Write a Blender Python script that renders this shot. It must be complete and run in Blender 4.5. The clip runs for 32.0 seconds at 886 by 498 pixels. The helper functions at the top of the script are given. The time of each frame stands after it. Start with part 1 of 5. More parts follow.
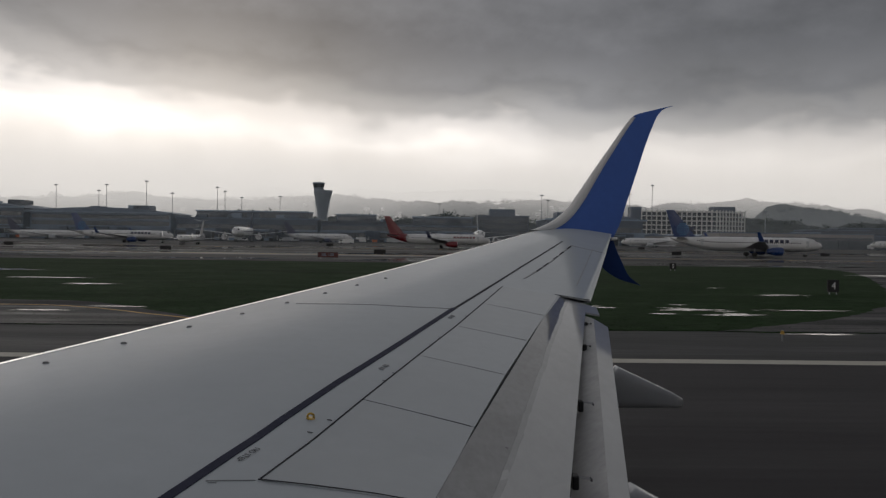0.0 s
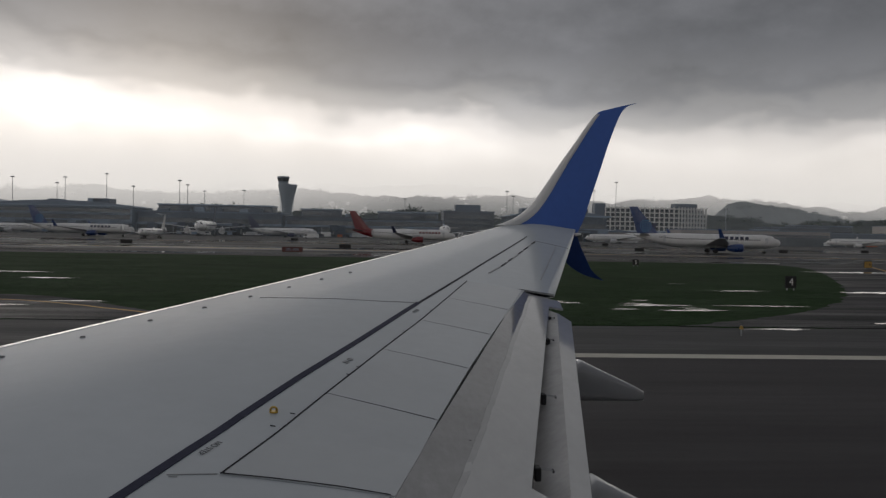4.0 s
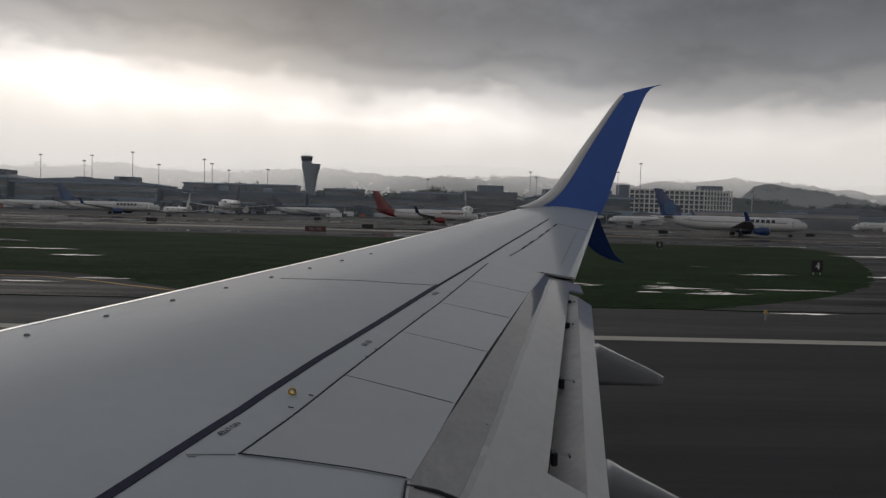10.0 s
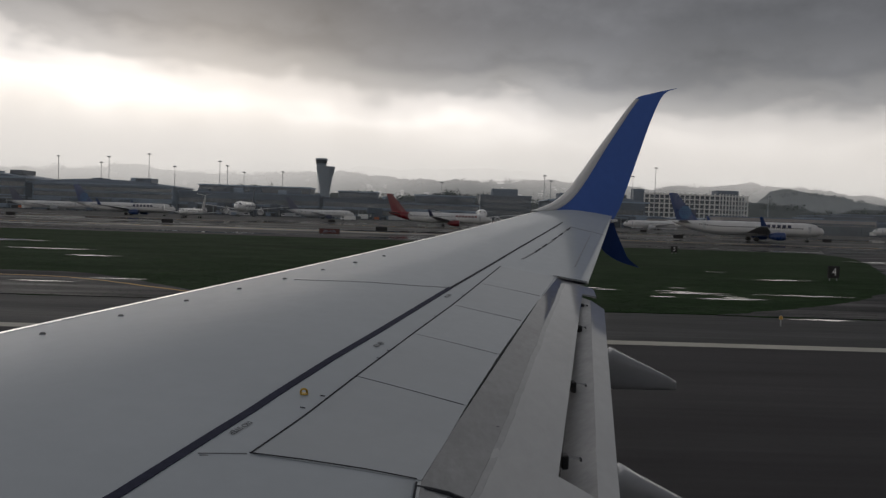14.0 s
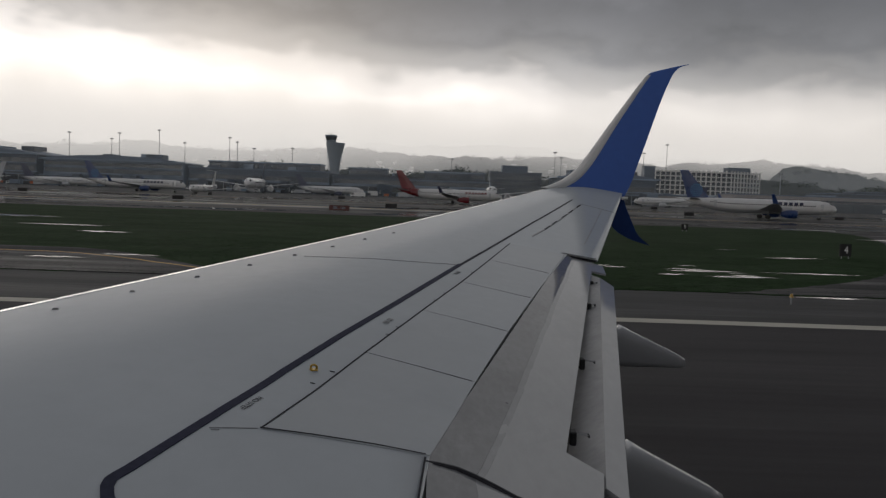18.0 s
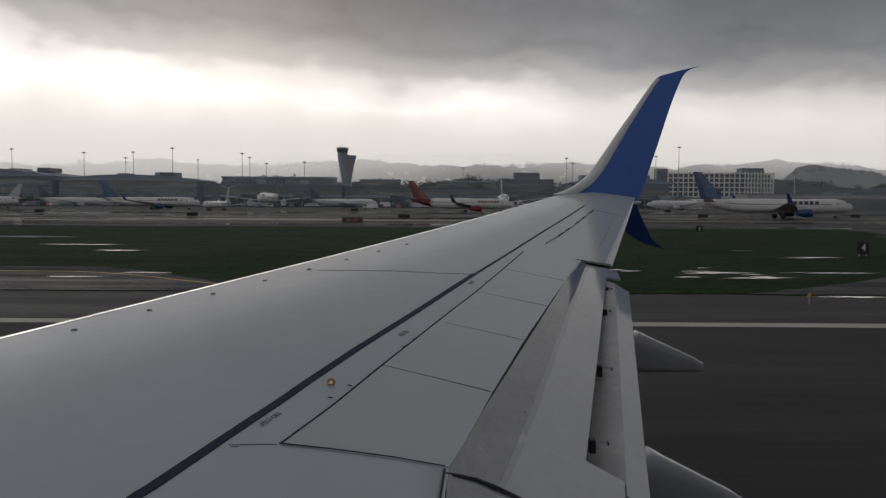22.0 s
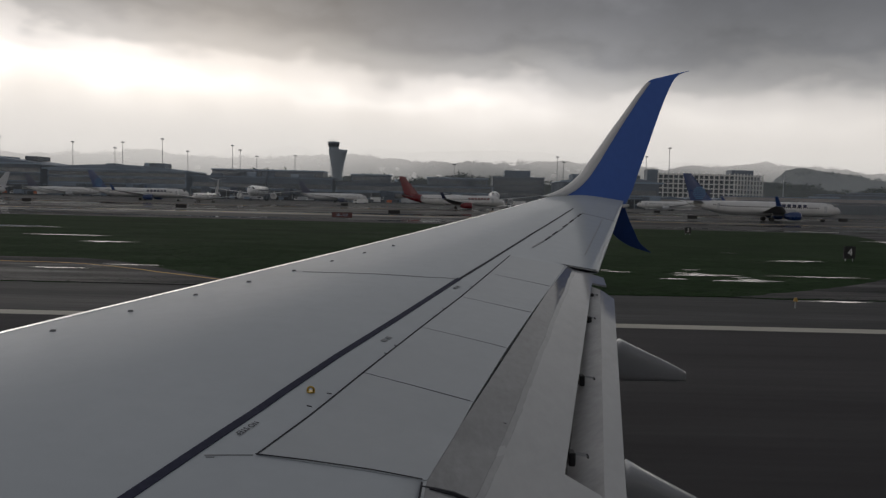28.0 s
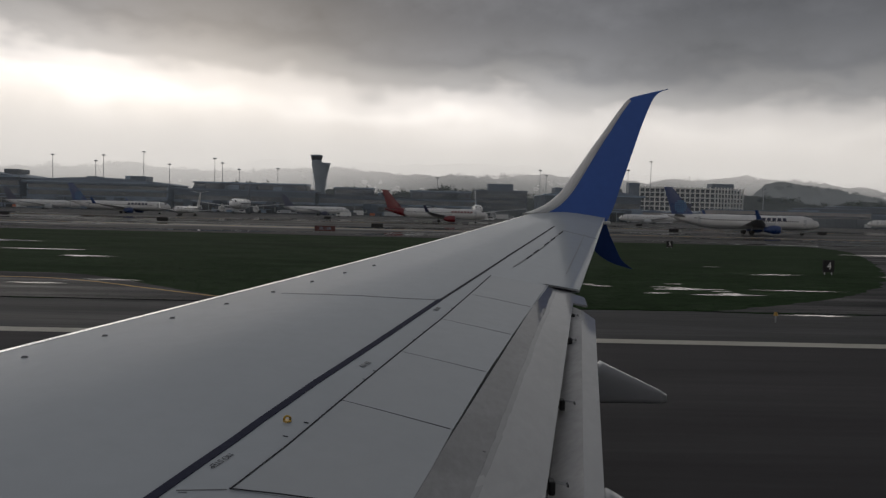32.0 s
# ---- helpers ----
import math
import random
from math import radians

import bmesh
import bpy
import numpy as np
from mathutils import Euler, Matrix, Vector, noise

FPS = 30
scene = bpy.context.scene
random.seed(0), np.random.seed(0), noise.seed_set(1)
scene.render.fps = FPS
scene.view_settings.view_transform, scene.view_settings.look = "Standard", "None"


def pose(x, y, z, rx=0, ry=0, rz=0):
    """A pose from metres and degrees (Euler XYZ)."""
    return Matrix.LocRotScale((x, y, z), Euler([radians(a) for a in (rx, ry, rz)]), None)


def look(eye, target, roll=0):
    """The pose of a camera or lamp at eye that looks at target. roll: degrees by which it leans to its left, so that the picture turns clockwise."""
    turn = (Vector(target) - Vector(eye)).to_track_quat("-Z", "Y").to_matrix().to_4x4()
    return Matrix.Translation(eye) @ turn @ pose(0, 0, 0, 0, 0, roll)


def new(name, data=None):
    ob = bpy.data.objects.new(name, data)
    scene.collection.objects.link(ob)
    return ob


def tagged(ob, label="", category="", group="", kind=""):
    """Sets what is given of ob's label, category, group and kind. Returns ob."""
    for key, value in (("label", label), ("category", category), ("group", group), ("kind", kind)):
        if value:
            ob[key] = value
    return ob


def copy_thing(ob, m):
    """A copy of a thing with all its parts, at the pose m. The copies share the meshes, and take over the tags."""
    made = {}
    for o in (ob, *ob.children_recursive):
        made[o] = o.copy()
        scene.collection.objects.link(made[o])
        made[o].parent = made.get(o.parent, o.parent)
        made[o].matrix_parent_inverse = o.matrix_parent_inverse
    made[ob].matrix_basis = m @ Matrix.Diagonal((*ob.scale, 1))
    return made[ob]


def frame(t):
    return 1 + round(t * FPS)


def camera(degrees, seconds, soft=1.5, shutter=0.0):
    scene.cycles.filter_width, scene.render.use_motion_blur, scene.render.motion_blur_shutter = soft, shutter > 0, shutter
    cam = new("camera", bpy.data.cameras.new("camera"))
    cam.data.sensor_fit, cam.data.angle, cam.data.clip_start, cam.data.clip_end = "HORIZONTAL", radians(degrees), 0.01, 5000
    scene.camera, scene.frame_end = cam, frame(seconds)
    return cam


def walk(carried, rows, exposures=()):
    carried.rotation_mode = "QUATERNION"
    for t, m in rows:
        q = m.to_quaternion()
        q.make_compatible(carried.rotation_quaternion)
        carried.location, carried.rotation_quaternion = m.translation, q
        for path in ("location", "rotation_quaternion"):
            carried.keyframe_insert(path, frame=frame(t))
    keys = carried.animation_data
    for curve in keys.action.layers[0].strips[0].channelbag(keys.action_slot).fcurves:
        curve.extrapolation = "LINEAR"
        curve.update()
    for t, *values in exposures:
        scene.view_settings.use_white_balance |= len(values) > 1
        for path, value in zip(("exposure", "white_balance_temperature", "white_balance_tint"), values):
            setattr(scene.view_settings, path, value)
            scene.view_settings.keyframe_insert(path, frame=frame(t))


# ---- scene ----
cam = camera(58.7, 32.0, soft=1.35)
PATH = [
    (0, pose(-0.012, 0.010, 4.003, 89.16, -0.79, -1.32)),
    (0.5, pose(-0.018, 0.011, 3.991, 89.12, -2.62, -1.64)),
    (1, pose(-0.017, 0.006, 3.997, 89.17, -1.84, -2.07)),
    (1.5, pose(-0.011, -0.006, 4.002, 89.09, -1.14, -2.46)),
    (2, pose(-0.010, -0.006, 4.007, 89.35, -1.67, -2.89)),
    (2.5, pose(-0.010, 0.000, 3.996, 89.49, -1.56, -3.33)),
    (4.5, pose(-0.002, -0.003, 3.994, 88.00, -1.11, -3.84)),
    (5, pose(0.005, -0.006, 3.999, 85.01, -1.51, -4.23)),
    (5.5, pose(0.002, -0.005, 3.995, 85.61, -1.59, -4.72)),
    (6, pose(-0.000, 0.002, 3.996, 86.38, -1.71, -4.90)),
    (6.5, pose(0.013, 0.014, 3.999, 86.72, -1.74, -4.79)),
    (7, pose(0.005, 0.008, 4.003, 86.85, -1.90, -4.99)),
    (7.5, pose(-0.004, -0.007, 3.990, 87.20, -2.02, -5.16)),
    (8, pose(0.003, 0.006, 4.004, 87.30, -1.82, -2.48)),
    (8.5, pose(0.004, -0.001, 3.993, 87.65, -1.65, -1.80)),
    (9, pose(0.013, 0.022, 3.994, 87.58, -1.97, -2.49)),
    (9.5, pose(0.004, 0.005, 3.990, 87.53, -1.84, -3.26)),
    (10, pose(0.015, 0.006, 4.014, 87.40, -1.54, -2.18)),
    (10.5, pose(0.011, 0.003, 4.010, 87.54, -1.51, -1.21)),
    (11, pose(0.015, 0.009, 4.003, 87.83, -1.49, -1.39)),
    (11.5, pose(0.011, 0.023, 4.003, 88.12, -1.45, -1.61)),
    (12, pose(0.009, 0.002, 3.991, 88.25, -1.20, -2.04)),
    (12.5, pose(0.031, 0.011, 4.019, 88.05, -1.18, -2.21)),
    (13, pose(0.020, -0.000, 4.009, 88.46, -1.44, -2.48)),
    (13.5, pose(0.018, 0.015, 4.017, 88.19, -1.66, -2.60)),
    (14, pose(0.023, -0.001, 4.008, 87.60, -1.89, -1.17)),
    (14.5, pose(0.024, -0.004, 4.012, 86.89, -1.63, -0.85)),
    (16.5, pose(0.036, 0.016, 4.008, 86.04, -2.41, -2.02)),
    (17, pose(0.035, 0.020, 4.009, 86.02, -2.38, -0.39)),
    (17.5, pose(0.017, -0.002, 4.002, 86.09, -2.17, -0.53)),
    (18, pose(0.025, -0.002, 4.009, 85.90, -2.00, -0.46)),
    (18.5, pose(0.013, -0.011, 3.984, 85.83, -1.85, -0.56)),
    (19, pose(0.019, -0.005, 3.998, 85.57, -1.97, -0.47)),
    (19.5, pose(0.015, -0.016, 4.013, 85.43, -1.73, -0.05)),
    (20, pose(0.033, 0.003, 4.025, 85.20, -1.57, 1.63)),
    (20.5, pose(0.016, -0.013, 4.002, 85.82, -0.94, 1.64)),
    (21, pose(0.026, 0.003, 4.018, 86.05, -0.60, 1.37)),
    (21.5, pose(0.007, -0.014, 3.992, 86.78, -0.20, 0.56)),
    (22, pose(0.028, -0.009, 4.020, 86.55, -0.31, 0.44)),
    (22.5, pose(0.041, 0.016, 4.025, 86.52, -0.33, 0.13)),
    (23, pose(0.034, 0.001, 4.015, 86.54, -0.34, -0.20)),
    (23.5, pose(0.028, 0.002, 4.029, 86.43, -0.53, 0.11)),
    (24, pose(0.038, 0.003, 4.033, 86.40, -0.58, 0.14)),
    (24.5, pose(0.030, 0.003, 4.024, 86.54, -0.69, 0.02)),
    (25, pose(0.029, -0.009, 4.034, 86.54, -0.81, 0.07)),
    (25.5, pose(0.021, 0.001, 4.008, 86.86, -1.07, 0.04)),
    (27.5, pose(0.057, 0.019, 4.078, 86.41, -1.48, -0.27)),
    (28, pose(0.063, 0.021, 4.090, 86.29, -1.39, -0.25)),
    (28.5, pose(0.079, 0.043, 4.128, 85.99, -1.30, -0.26)),
    (29, pose(0.056, 0.021, 4.091, 86.38, -0.68, -0.53)),
    (29.5, pose(0.083, 0.023, 4.167, 86.37, -0.86, -0.06)),
    (30, pose(0.085, 0.044, 4.142, 87.75, -0.48, -0.29)),
    (30.5, pose(0.077, 0.025, 4.138, 88.74, 0.01, -0.81)),
    (31, pose(0.100, 0.053, 4.156, 88.77, 0.12, -1.15)),
    (31.5, pose(0.100, 0.042, 4.200, 87.20, -1.04, -1.21)),
    (32, pose(0.087, 0.059, 4.163, 87.27, -1.42, -1.47)),
]
walk(cam, PATH, exposures=[(0.0, -0.02), (2.5, 0.04), (6.0, 0.09), (9.0, 0.06), (13.0, 0.0), (19.0, 0.06), (23.0, 0.02), (28.0, 0.0), (32.0, -0.06)])

# ---- world, sun ----
SUN_AZ, SUN_EL = radians(-16.0), radians(10.0)      # azimuth from +y towards +x


def make_world():
    world = bpy.data.worlds.new("sky")
    scene.world = world
    world.use_nodes = True
    nt = world.node_tree
    nt.nodes.clear()
    N, L = nt.nodes.new, nt.links.new

    def math_node(op, a, b=None):
        n = N("ShaderNodeMath")
        n.operation = op
        for i, v in enumerate((a, b)):
            if v is None:
                continue
            if isinstance(v, (int, float)):
                n.inputs[i].default_value = v
            else:
                L(v, n.inputs[i])
        return n.outputs[0]

    def noise_at(vec, scale, detail, rough, stretch):
        m = N("ShaderNodeMapping")
        m.inputs["Scale"].default_value = stretch
        L(vec, m.inputs["Vector"])
        n = N("ShaderNodeTexNoise")
        n.inputs["Scale"].default_value = scale
        n.inputs["Detail"].default_value = detail
        n.inputs["Roughness"].default_value = rough
        L(m.outputs[0], n.inputs["Vector"])
        return n.outputs["Fac"]

    tc = N("ShaderNodeTexCoord")
    vec = tc.outputs["Generated"]
    sep = N("ShaderNodeSeparateXYZ")
    L(vec, sep.inputs[0])
    x, y, z = sep.outputs
    big = noise_at(vec, 2.6, 3.0, 0.5, (1.0, 1.0, 2.2))
    mid = noise_at(vec, 7.0, 4.0, 0.5, (1.0, 1.0, 2.0))
    fine = noise_at(vec, 20.0, 5.0, 0.6, (1.0, 1.0, 1.6))
    veil = noise_at(vec, 6.5, 4.0, 0.5, (1.0, 1.0, 0.13))
    # height of the ragged cloud base
    warp = math_node("ADD", math_node("MULTIPLY", math_node("SUBTRACT", big, 0.5), 0.05),
                     math_node("ADD", math_node("MULTIPLY", math_node("SUBTRACT", mid, 0.5), 0.11),
                               math_node("MULTIPLY", math_node("SUBTRACT", fine, 0.5), 0.032)))
    off = math_node("SUBTRACT", x, 0.14)
    tilt = math_node("ADD", math_node("MULTIPLY", math_node("MULTIPLY", off, off), -0.088), math_node("MULTIPLY", x, 0.03))
    h = math_node("ADD", math_node("ADD", z, warp), tilt)
    ramp = N("ShaderNodeValToRGB")
    cr = ramp.color_ramp
    stops = [(0.0, (0.95, 0.882, 0.828)), (0.035, (1.05, 0.978, 0.92)), (0.07, (1.10, 1.025, 0.965)), (0.105, (1.14, 1.075, 1.03)),
             (0.128, (0.75, 0.712, 0.695)), (0.153, (0.385, 0.375, 0.378)), (0.188, (0.212, 0.211, 0.222)), (0.245, (0.152, 0.152, 0.163)),
             (0.5, (0.165, 0.167, 0.178)), (1.0, (0.235, 0.238, 0.252))]
    while len(cr.elements) < len(stops):
        cr.elements.new(0.5)
    for el, (p, c) in zip(cr.elements, stops):
        el.position, el.color = p, (*c, 1)
    cr.interpolation = "EASE"
    L(h, ramp.inputs[0])
    # glow of the hidden sun, and rain veils under the cloud
    sd = N("ShaderNodeVectorMath")
    sd.operation = "DOT_PRODUCT"
    L(vec, sd.inputs[0])
    sd.inputs[1].default_value = (math.sin(SUN_AZ) * math.cos(SUN_EL), math.cos(SUN_AZ) * math.cos(SUN_EL), math.sin(SUN_EL))
    near = math_node("POWER", math_node("MAXIMUM", sd.outputs["Value"], 0.0), 60.0)
    # a second, smaller break in the cloud
    gap = N("ShaderNodeVectorMath")
    gap.operation = "DOT_PRODUCT"
    L(vec, gap.inputs[0])
    gap.inputs[1].default_value = (math.sin(radians(7)) * math.cos(radians(7)), math.cos(radians(7)) * math.cos(radians(7)), math.sin(radians(7)))
    thin = math_node("POWER", math_node("MAXIMUM", gap.outputs["Value"], 0.0), 130.0)
    gain = math_node("ADD", math_node("ADD", 0.92, math_node("MULTIPLY", near, 0.30)), math_node("MULTIPLY", thin, 0.22))
    below = math_node("MINIMUM", math_node("MAXIMUM", math_node("MULTIPLY", math_node("SUBTRACT", 0.17, h), 14.0), 0.0), 1.0)
    gain = math_node("MULTIPLY", gain, math_node("ADD", 1.0, math_node("MULTIPLY", below, math_node("MULTIPLY", math_node("SUBTRACT", veil, 0.5), 1.35))))
    side = math_node("MULTIPLY", math_node("MAXIMUM", math_node("SUBTRACT", x, 0.18), 0.0), -0.62)
    gain = math_node("MULTIPLY", gain, math_node("MAXIMUM", math_node("ADD", 1.0, side), 0.7))
    west = math_node("MULTIPLY", math_node("MAXIMUM", math_node("SUBTRACT", -0.12, x), 0.0), 0.32)
    gain = math_node("MULTIPLY", gain, math_node("ADD", 1.0, math_node("MINIMUM", west, 0.18)))
    tex = math_node("ADD", math_node("ADD", 0.42, math_node("MULTIPLY", mid, 1.16)), math_node("MULTIPLY", math_node("SUBTRACT", fine, 0.5), 0.45))
    gain = math_node("MULTIPLY", gain, tex)
    scaled = N("ShaderNodeVectorMath")
    scaled.operation = "SCALE"
    L(ramp.outputs[0], scaled.inputs[0])
    L(gain, scaled.inputs["Scale"])
    sky = N("ShaderNodeTexSky")
    sky.sky_type = "NISHITA"
    sky.sun_disc = False
    sky.sun_elevation = SUN_EL
    sky.sun_rotation = SUN_AZ
    mix = N("ShaderNodeMix")
    mix.data_type = "RGBA"
    mix.inputs["Factor"].default_value = 0.996
    L(sky.outputs[0], mix.inputs["A"])
    L(scaled.outputs[0], mix.inputs["B"])
    bg = N("ShaderNodeBackground")
    L(mix.outputs["Result"], bg.inputs[0])
    bg.inputs[1].default_value = 1.0
    out = N("ShaderNodeOutputWorld")
    L(bg.outputs[0], out.inputs[0])


make_world()
sun = new("sun", bpy.data.lights.new("sun", "SUN"))
sun.data.energy, sun.data.angle, sun.data.color = 0.5, radians(90), (1.0, 0.97, 0.93)
sun.matrix_world = look((0, 0, 0), (-math.sin(SUN_AZ) * math.cos(SUN_EL), -math.cos(SUN_AZ) * math.cos(SUN_EL), -math.sin(SUN_EL)))


# ---- materials ----
def material(name, color, rough=0.6, metal=0.0, spec=0.5, vary=0.15, scale=1.0, bump=0.0, bump_scale=20.0, coat=0.0,
             stains=0.0, stretch=(1, 1, 1), dark=(0.03, 0.03, 0.03), rough_vary=0.1, per_object=0.0, stain_scale=0.35, coat_ior=1.5, coat_rough=0.06):
    m = bpy.data.materials.new(name)
    m.use_nodes = True
    nt = m.node_tree
    N, L = nt.nodes.new, nt.links.new
    p = nt.nodes["Principled BSDF"]
    p.inputs["Roughness"].default_value = rough
    p.inputs["Metallic"].default_value = metal
    p.inputs["Specular IOR Level"].default_value = spec
    if coat:
        p.inputs["Coat Weight"].default_value = coat
        p.inputs["Coat Roughness"].default_value = coat_rough
        p.inputs["Coat IOR"].default_value = coat_ior
    tc = N("ShaderNodeTexCoord")
    mp = N("ShaderNodeMapping")
    mp.inputs["Scale"].default_value = stretch
    L(tc.outputs["Object"], mp.inputs["Vector"])

    def tex(s, d=5.0, r=0.6):
        n = N("ShaderNodeTexNoise")
        n.inputs["Scale"].default_value, n.inputs["Detail"].default_value, n.inputs["Roughness"].default_value = s, d, r
        L(mp.outputs[0], n.inputs["Vector"])
        return n.outputs["Fac"]

    def mixrgb(fac, a, b, blend="MIX"):
        n = N("ShaderNodeMix")
        n.data_type, n.blend_type = "RGBA", blend
        for key, v in (("Factor", fac), ("A", a), ("B", b)):
            if isinstance(v, (int, float)):
                n.inputs[key].default_value = v
            elif isinstance(v, tuple):
                n.inputs[key].default_value = (*v, 1)
            else:
                L(v, n.inputs[key])
        return n.outputs["Result"]

    def span(v, a, b, lo, hi):
        n = N("ShaderNodeMapRange")
        for i, k in enumerate((a, b, lo, hi)):
            n.inputs[i + 1].default_value = k
        L(v, n.inputs[0])
        return n.outputs[0]

    grain = tex(scale * 9.0)
    patch = tex(scale)
    lo = tuple(c * (1 - vary) for c in color)
    hi = tuple(min(1.0, c * (1 + vary)) for c in color)
    col = mixrgb(span(grain, 0.3, 0.7, 0, 1), lo, hi)
    col = mixrgb(span(patch, 0.35, 0.65, 0, 0.6), col, tuple(c * (1 - vary * 0.8) for c in color))
    if stains:
        st = tex(scale * stain_scale, 7.0, 0.7)
        col = mixrgb(span(st, 0.52, 0.72, 0, stains), col, dark)
    if per_object:
        oi = N("ShaderNodeObjectInfo")
        col = mixrgb(span(oi.outputs["Random"], 0, 1, 0, per_object), col, dark)
    L(col, p.inputs["Base Color"])
    L(span(patch, 0.3, 0.7, max(0.02, rough - rough_vary), min(1, rough + rough_vary)), p.inputs["Roughness"])
    if bump:
        b = N("ShaderNodeBump")
        b.inputs["Strength"].default_value = bump
        b.inputs["Distance"].default_value = 0.02
        L(tex(bump_scale, 4.0), b.inputs["Height"])
        L(b.outputs[0], p.inputs["Normal"])
    return m


def mist_material(name, low, high, density, seed, glow=0.0, ends=None, tint=(1.0, 0.945, 0.89), base=None):
    m = bpy.data.materials.new(name)
    m.use_nodes = True
    nt = m.node_tree
    nt.nodes.clear()
    N, L = nt.nodes.new, nt.links.new
    tc = N("ShaderNodeTexCoord")
    sep = N("ShaderNodeSeparateXYZ")
    L(tc.outputs["Object"], sep.inputs[0])
    n = N("ShaderNodeTexNoise")
    mp = N("ShaderNodeMapping")
    mp.inputs["Scale"].default_value = (0.004, 0.004, 0.006)
    mp.inputs["Location"].default_value = (seed, 0, seed)
    L(tc.outputs["Object"], mp.inputs["Vector"])
    L(mp.outputs[0], n.inputs["Vector"])
    n.inputs["Scale"].default_value, n.inputs["Detail"].default_value = 1.0, 5.0
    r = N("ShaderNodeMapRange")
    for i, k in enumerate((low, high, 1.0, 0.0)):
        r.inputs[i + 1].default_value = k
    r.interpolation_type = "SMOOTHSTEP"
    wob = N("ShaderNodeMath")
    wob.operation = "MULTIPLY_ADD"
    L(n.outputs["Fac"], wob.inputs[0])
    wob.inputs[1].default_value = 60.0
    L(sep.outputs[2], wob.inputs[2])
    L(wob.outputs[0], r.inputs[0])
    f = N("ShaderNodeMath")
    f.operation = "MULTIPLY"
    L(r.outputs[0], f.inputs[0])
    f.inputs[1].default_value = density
    if base:
        # clear air under the veil
        e = N("ShaderNodeMapRange")
        for i, k in enumerate((base[0], base[1], base[2], 1.0)):
            e.inputs[i + 1].default_value = k
        e.interpolation_type = "SMOOTHSTEP"
        L(wob.outputs[0], e.inputs[0])
        g = N("ShaderNodeMath")
        g.operation = "MULTIPLY"
        L(f.outputs[0], g.inputs[0])
        L(e.outputs[0], g.inputs[1])
        f = g
    if ends:
        # the veil thins out along x
        e = N("ShaderNodeMapRange")
        for i, k in enumerate((ends[0], ends[1], 1.0, 0.0)):
            e.inputs[i + 1].default_value = k
        e.interpolation_type = "SMOOTHSTEP"
        L(sep.outputs[0], e.inputs[0])
        g = N("ShaderNodeMath")
        g.operation = "MULTIPLY"
        L(f.outputs[0], g.inputs[0])
        L(e.outputs[0], g.inputs[1])
        f = g
    tr, df, tl = N("ShaderNodeBsdfTransparent"), N("ShaderNodeBsdfDiffuse"), N("ShaderNodeBsdfTranslucent")
    df.inputs[0].default_value = tl.inputs[0].default_value = (0.80, 0.90, 1.0, 1)
    half = N("ShaderNodeMixShader")
    half.inputs[0].default_value = 0.85
    L(df.outputs[0], half.inputs[1])
    L(tl.outputs[0], half.inputs[2])
    mx = N("ShaderNodeMixShader")
    L(f.outputs[0], mx.inputs[0])
    L(tr.outputs[0], mx.inputs[1])
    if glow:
        # own emission stands in for sky light scattered by far rain
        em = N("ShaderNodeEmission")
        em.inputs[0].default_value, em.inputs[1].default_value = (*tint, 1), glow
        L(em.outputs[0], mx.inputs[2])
    else:
        L(half.outputs[0], mx.inputs[2])
    out = N("ShaderNodeOutputMaterial")
    L(mx.outputs[0], out.inputs[0])
    return m


WING = material("wing_paint", (0.455, 0.488, 0.518), 0.5, spec=0.0, coat=0.38, coat_ior=1.42, coat_rough=0.10, vary=0.03, scale=0.7, stains=0.12, dark=(0.25, 0.255, 0.26), rough_vary=0.015)
SPOILER = material("spoiler_paint", (0.445, 0.474, 0.50), 0.5, spec=0.0, coat=0.46, coat_ior=1.42, vary=0.03, scale=0.9, stains=0.10, dark=(0.26, 0.26, 0.26), rough_vary=0.05, per_object=0.10)
FLAP = material("flap_paint", (0.343, 0.35, 0.358), 0.5, spec=0.0, coat=0.9, coat_ior=1.42, vary=0.06, scale=1.6, stains=0.35, dark=(0.19, 0.19, 0.19), stretch=(1, 0.35, 1))
FLAP_DULL = material("flap_dull", (0.218, 0.223, 0.231), 0.5, spec=0.0, coat=0.8, coat_ior=1.42, vary=0.12, scale=2.6, stains=0.5, dark=(0.10, 0.10, 0.105), stretch=(1, 0.45, 1))
FAIRING = material("fairing_paint", (0.31, 0.315, 0.325), 0.35, spec=0.2, coat=1.0, coat_ior=1.5, vary=0.06, scale=1.3, stains=0.3, dark=(0.15, 0.15, 0.155), stretch=(0.4, 1, 1))
FLAP_MID = material("flap_mid", (0.282, 0.288, 0.296), 0.5, spec=0.0, coat=0.85, coat_ior=1.42, vary=0.10, scale=2.2, stains=0.45, dark=(0.15, 0.15, 0.152), stretch=(1, 0.4, 1))
COVE = material("flap_cove", (0.33, 0.33, 0.334), 0.6, vary=0.15, scale=1.6, stains=0.5, dark=(0.05, 0.05, 0.05))
STRIPE = material("dark_stripe", (0.041, 0.044, 0.073), 0.7, spec=0.0, coat=0.10, coat_ior=1.4, vary=0.2, scale=3.0)
SEAM = material("seam", (0.06, 0.06, 0.068), 0.8, spec=0.08, vary=0.3, scale=4.0)
VANE = material("vane_grey", (0.26, 0.26, 0.27), 0.7, spec=0.1, vary=0.1, scale=4.0)
FAINT = material("faint_seam", (0.345, 0.355, 0.365), 0.7, spec=0.1, vary=0.1, scale=4.0)
